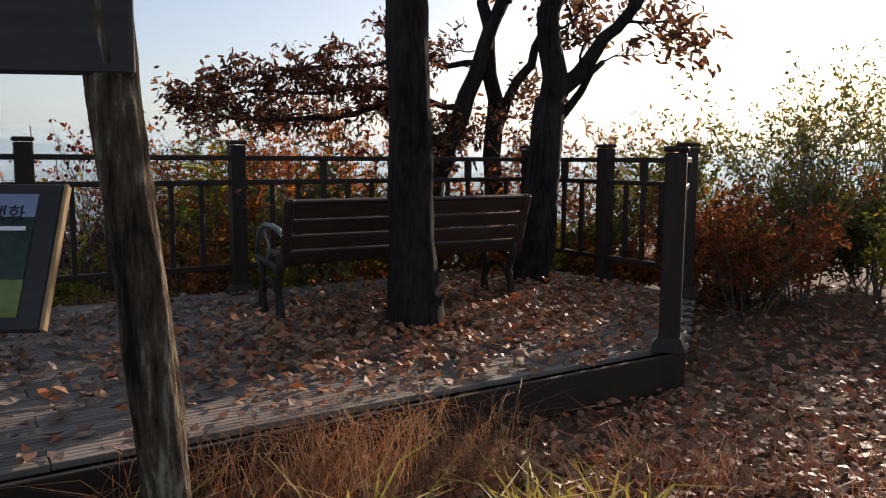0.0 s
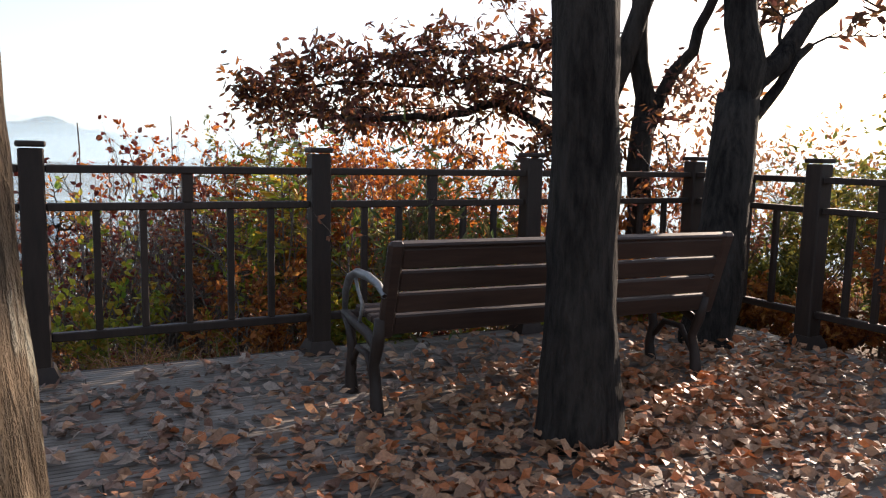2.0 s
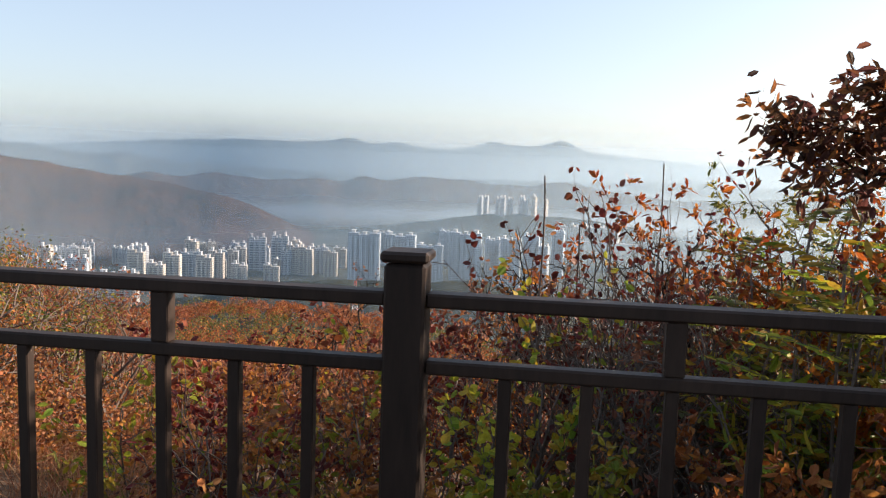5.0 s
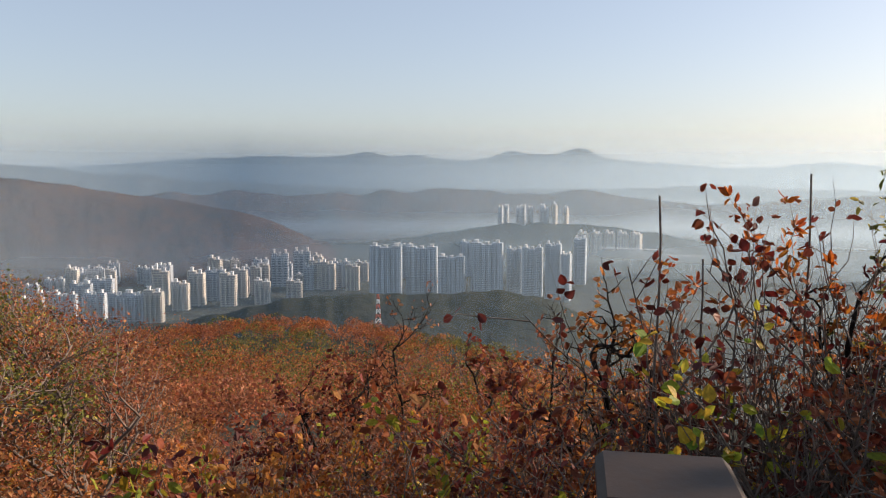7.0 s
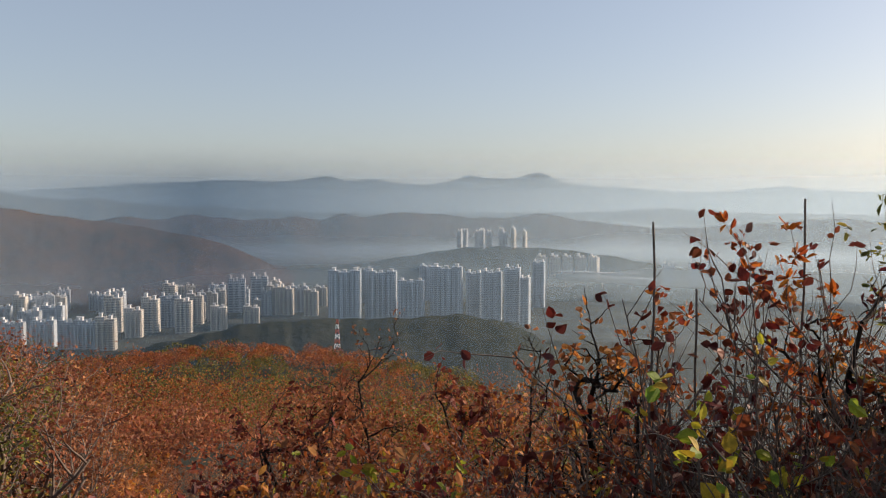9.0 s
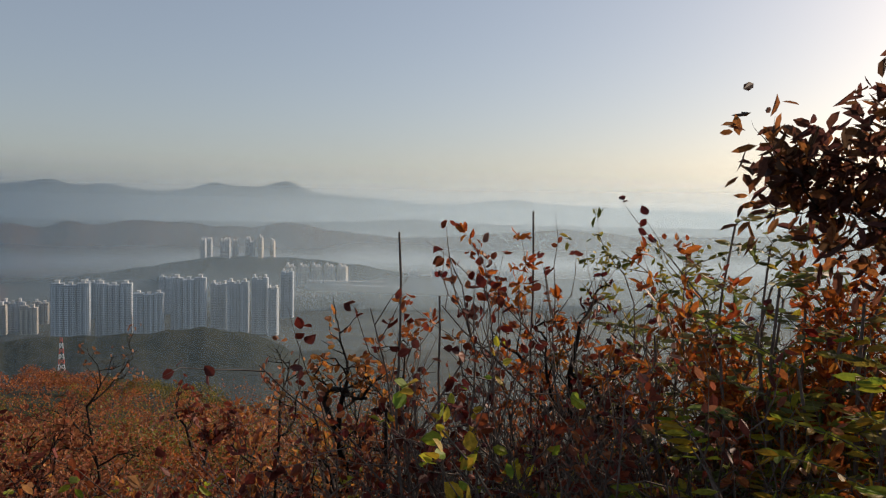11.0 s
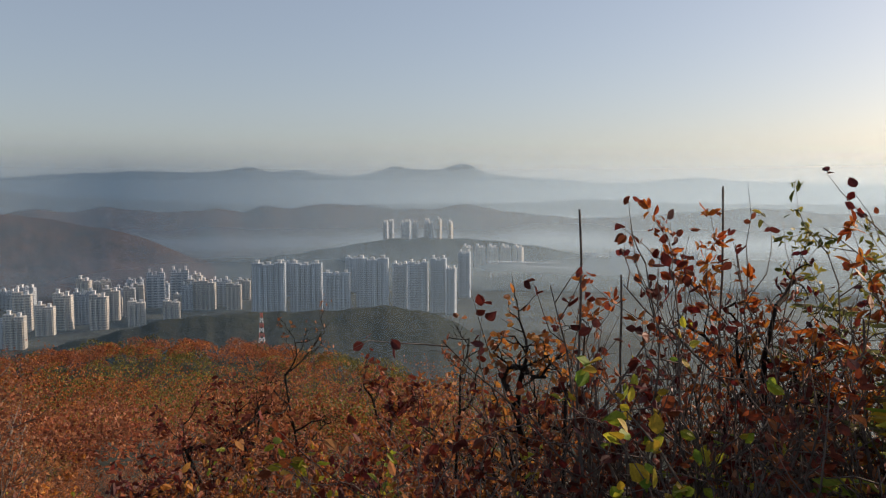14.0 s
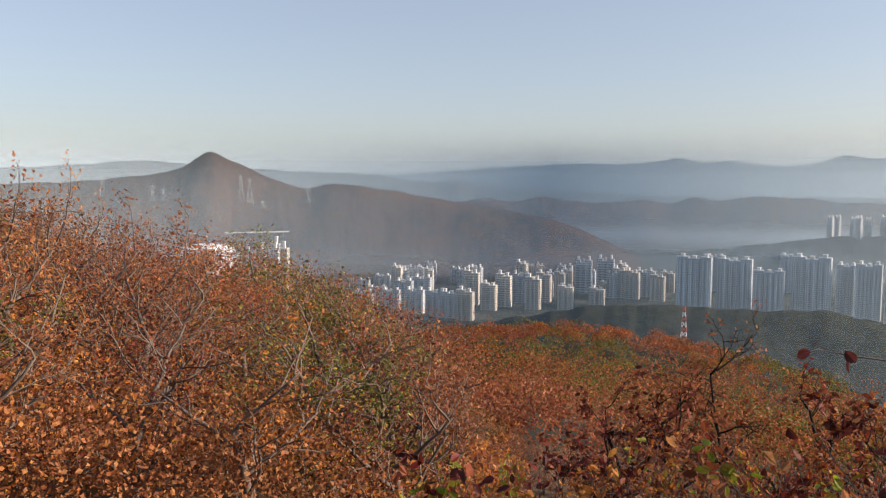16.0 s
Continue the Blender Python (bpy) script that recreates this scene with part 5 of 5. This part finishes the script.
for az, dist, el, fronds, colour, seed in ((-10.5, 2.7, -3.0, 6, YELLOW, 301), (-13.2, 2.5, -5.0, 5, YELLOW, 311), (-16.5, 2.8, -8.0, 4, GREEN, 302), (-6.0, 3.1, -6.5, 5, YELLOW, 303), (-22.0, 3.2, -7.5, 4, YELLOW, 304),
                                           (-0.6, 4.1, 3.4, 6, GREEN, 305), (-2.4, 4.0, 2.2, 6, GREEN, 306), (-6.5, 3.6, 0.5, 7, GREEN, 310), (-4.6, 3.8, 1.6, 7, GREEN, 312), (-8.2, 3.2, -1.5, 7, OLIVE, 313), (-3.8, 3.4, -1.0, 6, GREEN, 307), (-8.5, 2.8, -10.0, 5, YELLOW, 308), (-13.0, 2.7, -12.0, 5, OLIVE, 309)):
    sumac(az, dist, el, fronds, colour, seed)


# ---- grass and fallen leaves ----
def scatter_leaves(name, pts, size, material, label, seed, lift=0.012):
    r = np.random.default_rng(seed)
    p = np.asarray(pts)
    n = len(p)
    a = np.stack([r.normal(size=n), r.normal(size=n), r.normal(size=n) * 0.22], 1)
    p = p + np.stack([np.zeros(n), np.zeros(n), r.uniform(0.004, lift, n)], 1)
    a = unit(a)
    s = size * r.uniform(0.55, 1.25, n)
    side = unit(np.cross(np.tile([0, 0, 1.0], (n, 1)) + r.normal(size=(n, 3)) * 0.3, a))
    up = np.cross(a, side)
    v = []
    for fx, fy in ((0, 0), (0.3, 0.22), (0.62, 0.2), (1, 0), (0.62, -0.2), (0.3, -0.22)):
        curl = r.uniform(-0.2, 1.1, (n, 1)) * abs(fy) * 1.3 + (fx - 0.5) ** 2 * r.uniform(-0.3, 0.9, (n, 1))
        v.append(p + (a * (fx - 0.5) + side * fy + up * curl) * s[:, None])
    v = np.stack(v, 1).reshape(-1, 3)
    i = np.arange(n)[:, None] * 6
    f = np.concatenate([i + [[0, 1, 5, 5]], i + [[1, 2, 4, 5]], i + [[2, 3, 4, 4]]], 0).tolist()
    f = [q[:3] if q[2] == q[3] else q for q in f]
    return tagged(mesh_ob(name, v, f, material, False), label, "leaves", kind="stuff")


r = np.random.default_rng(9)


def on_deck(n, mu, sd):
    u, v = r.normal(mu[0], sd[0], n), r.normal(mu[1], sd[1], n)
    ok = (v < 0.0) & (v > -3.05) & (u < 4.35) & (u > -5.5) & (u - 2.94 < (v + 3.04) * 1.29 + 0.02)
    return np.array([uv(a, b, 0.0)[:] for a, b in zip(u[ok], v[ok])])


def on_ground(n, mu, sd):
    x, y = r.normal(mu[0], sd[0], n), r.normal(mu[1], sd[1], n)
    w = np.stack([x + 2.43, y - 5.0], 1)
    u, v = w @ [0.877, 0.48], w @ [-0.48, 0.877]
    off = ~((v > -3.15) & (v < 0.15) & (u < 4.45) & (u > -6)) | ((u - 2.94 > (v + 3.04) * 1.29 + 0.1) & (v < -1.9))
    return np.stack([x[off], y[off], ground_z(x[off], y[off])], 1)


scatter_leaves("fallen_leaves_by_tree", np.concatenate([on_deck(3000, (2.1, -1.9), (1.0, 0.6)), on_deck(1200, (3.4, -1.2), (0.7, 0.8))]), 0.086, DRYRED, "thick drift of red-brown fallen leaves around the trunk", 61, 0.05)
scatter_leaves("fallen_leaves_on_deck", np.concatenate([on_deck(1500, (0.7, -1.7), (1.5, 0.9)), on_deck(420, (0.6, -0.45), (1.3, 0.3))]), 0.084, DRY, "scattered curled dry leaves on the planks", 62, 0.02)
scatter_leaves("fallen_leaves_on_ground", np.concatenate([on_ground(4500, (2.2, 2.3), (1.6, 1.1)), on_ground(3200, (0.3, 2.0), (1.3, 0.5)), on_ground(2500, (3.5, 4.5), (1.3, 1.6))]), 0.082, DRYRED, "fallen leaves covering the ground beside the deck", 63, 0.04)


def grass(name, centres, blades, tall, spread, material, label, seed, wide=0.006, droop=0.5):
    r = np.random.default_rng(seed)
    c = np.repeat(np.asarray(centres), blades, 0)
    n = len(c)
    base = c + np.stack([r.normal(size=n) * spread, r.normal(size=n) * spread, np.zeros(n)], 1)
    d = np.stack([r.normal(size=n) * 0.4, r.normal(size=n) * 0.4, np.ones(n)], 1)
    h = tall * r.uniform(0.4, 1.1, n)[:, None]
    side = unit(np.cross(d, r.normal(size=(n, 3))))
    fall = np.stack([d[:, 0], d[:, 1], -np.abs(r.normal(size=n)) * 0.4], 1) * droop
    v = np.stack([base + side * wide, base - side * wide, base + d * h * 0.55 + side * wide * 0.8, base + d * h * 0.55 - side * wide * 0.8, base + d * h * 0.85 + fall * h], 1).reshape(-1, 3)
    i = np.arange(n)[:, None] * 5
    f = (i + [[0, 1, 3, 2]]).tolist() + (i + [[2, 3, 4]]).tolist()
    return tagged(mesh_ob(name, v, f, material), label, "grass", kind="stuff")


grass("dry_grass", np.concatenate([on_ground(40, (0.9, 2.2), (0.6, 0.3)), on_ground(40, (-1.1, 1.65), (0.35, 0.2)), on_ground(26, (0.0, 1.9), (0.6, 0.25)), on_ground(14, (2.0, 2.6), (0.7, 0.5))]), 16, 0.28, 0.07, STRAW, "tufts of dry reddish grass at the deck's edge", 71, 0.0018, 0.7)
grass("edge_grass", np.concatenate([on_ground(44, (-0.3, 2.36), (0.42, 0.14)), on_ground(20, (0.15, 2.6), (0.3, 0.1))]), 20, 0.5, 0.07, STRAW, "tall dry grass seeding along the deck's edge", 70, 0.0014, 0.9)
grass("tall_grass", np.concatenate([on_ground(18, (0.42, 1.8), (0.28, 0.12)), on_ground(5, (-0.55, 1.75), (0.15, 0.1))]), 12, 0.42, 0.045, GOLD, "long golden grass blades in the foreground", 72, 0.0055, 0.6)
grass("low_plants", np.concatenate([on_ground(30, (-0.6, 1.75), (0.16, 0.12)), on_ground(20, (-1.0, 1.6), (0.2, 0.1))]), 18, 0.14, 0.06, YELLOW, "low green and yellow plants by the log post", 73, 0.008, 0.8)
sl = np.array([(*at_view(a, d), 0) for a, d in zip(r.uniform(-40, 75, 420), r.uniform(1.0, 7, 420))])
sl[:, 2] = ground_z(sl[:, 0], sl[:, 1])
fr = np.array([(*at_view(a, d), 0) for a, d in zip(r.uniform(-80, -35, 420), r.uniform(3.4, 9, 420))])
fr[:, 2] = ground_z(fr[:, 0], fr[:, 1])
w = fr[:, :2] - [-2.43, 5.0]
fr = fr[((w @ [-0.48, 0.877]) > 0.2) | ((w @ [0.877, 0.48]) > 4.6)]
sl = np.concatenate([sl, fr])
sl = sl[(-(sl[:, 0] + 2.43) * 0.48 + (sl[:, 1] - 5.0) * 0.877) > 0.2]
grass("slope_grass", sl, 40, 0.42, 0.12, STRAW, "dry undergrowth on the slope below the deck", 74, 0.003, 0.6)
grass("slope_herbs", sl[::3], 16, 0.35, 0.12, OLIVE, "olive undergrowth on the slope below the deck", 75, 0.012, 0.7)

# ---- deck planks ----
pieces = {}
for k in range(21):
    v0 = 0.09 - 0.148 * (k + 0.5)
    right = 4.46 if v0 > -1.93 else 4.46 - (-1.93 - v0) * 1.29
    cuts = [-6.0 + 0.9 * (k % 3), -2.9 + 0.35 * (k % 4), 0.6 - 0.4 * (k % 3), right]
    for a, b in zip(cuts[:-1], cuts[1:]):
        long = round(b - a - 0.004, 3)
        if long not in pieces:
            bm = bmesh.new()
            box(bm, (long, 0.141, 0.028), (0, 0, 0), None, 0.003)
            for g in (-0.035, 0.0, 0.035):
                box(bm, (long - 0.006, 0.004, 0.002), (0, g, 0.0146))
            me = bpy.data.meshes.new("plank")
            bm.to_mesh(me)
            bm.free()
            me.materials.append(M_PLANK)
            pieces[long] = me
        p = new("plank", pieces[long])
        p.parent = deck
        p.matrix_basis = pose((a + b) / 2, v0, -0.0155 + 0.0012 * math.sin(k * 5.1 + a), 0, 0, 0)
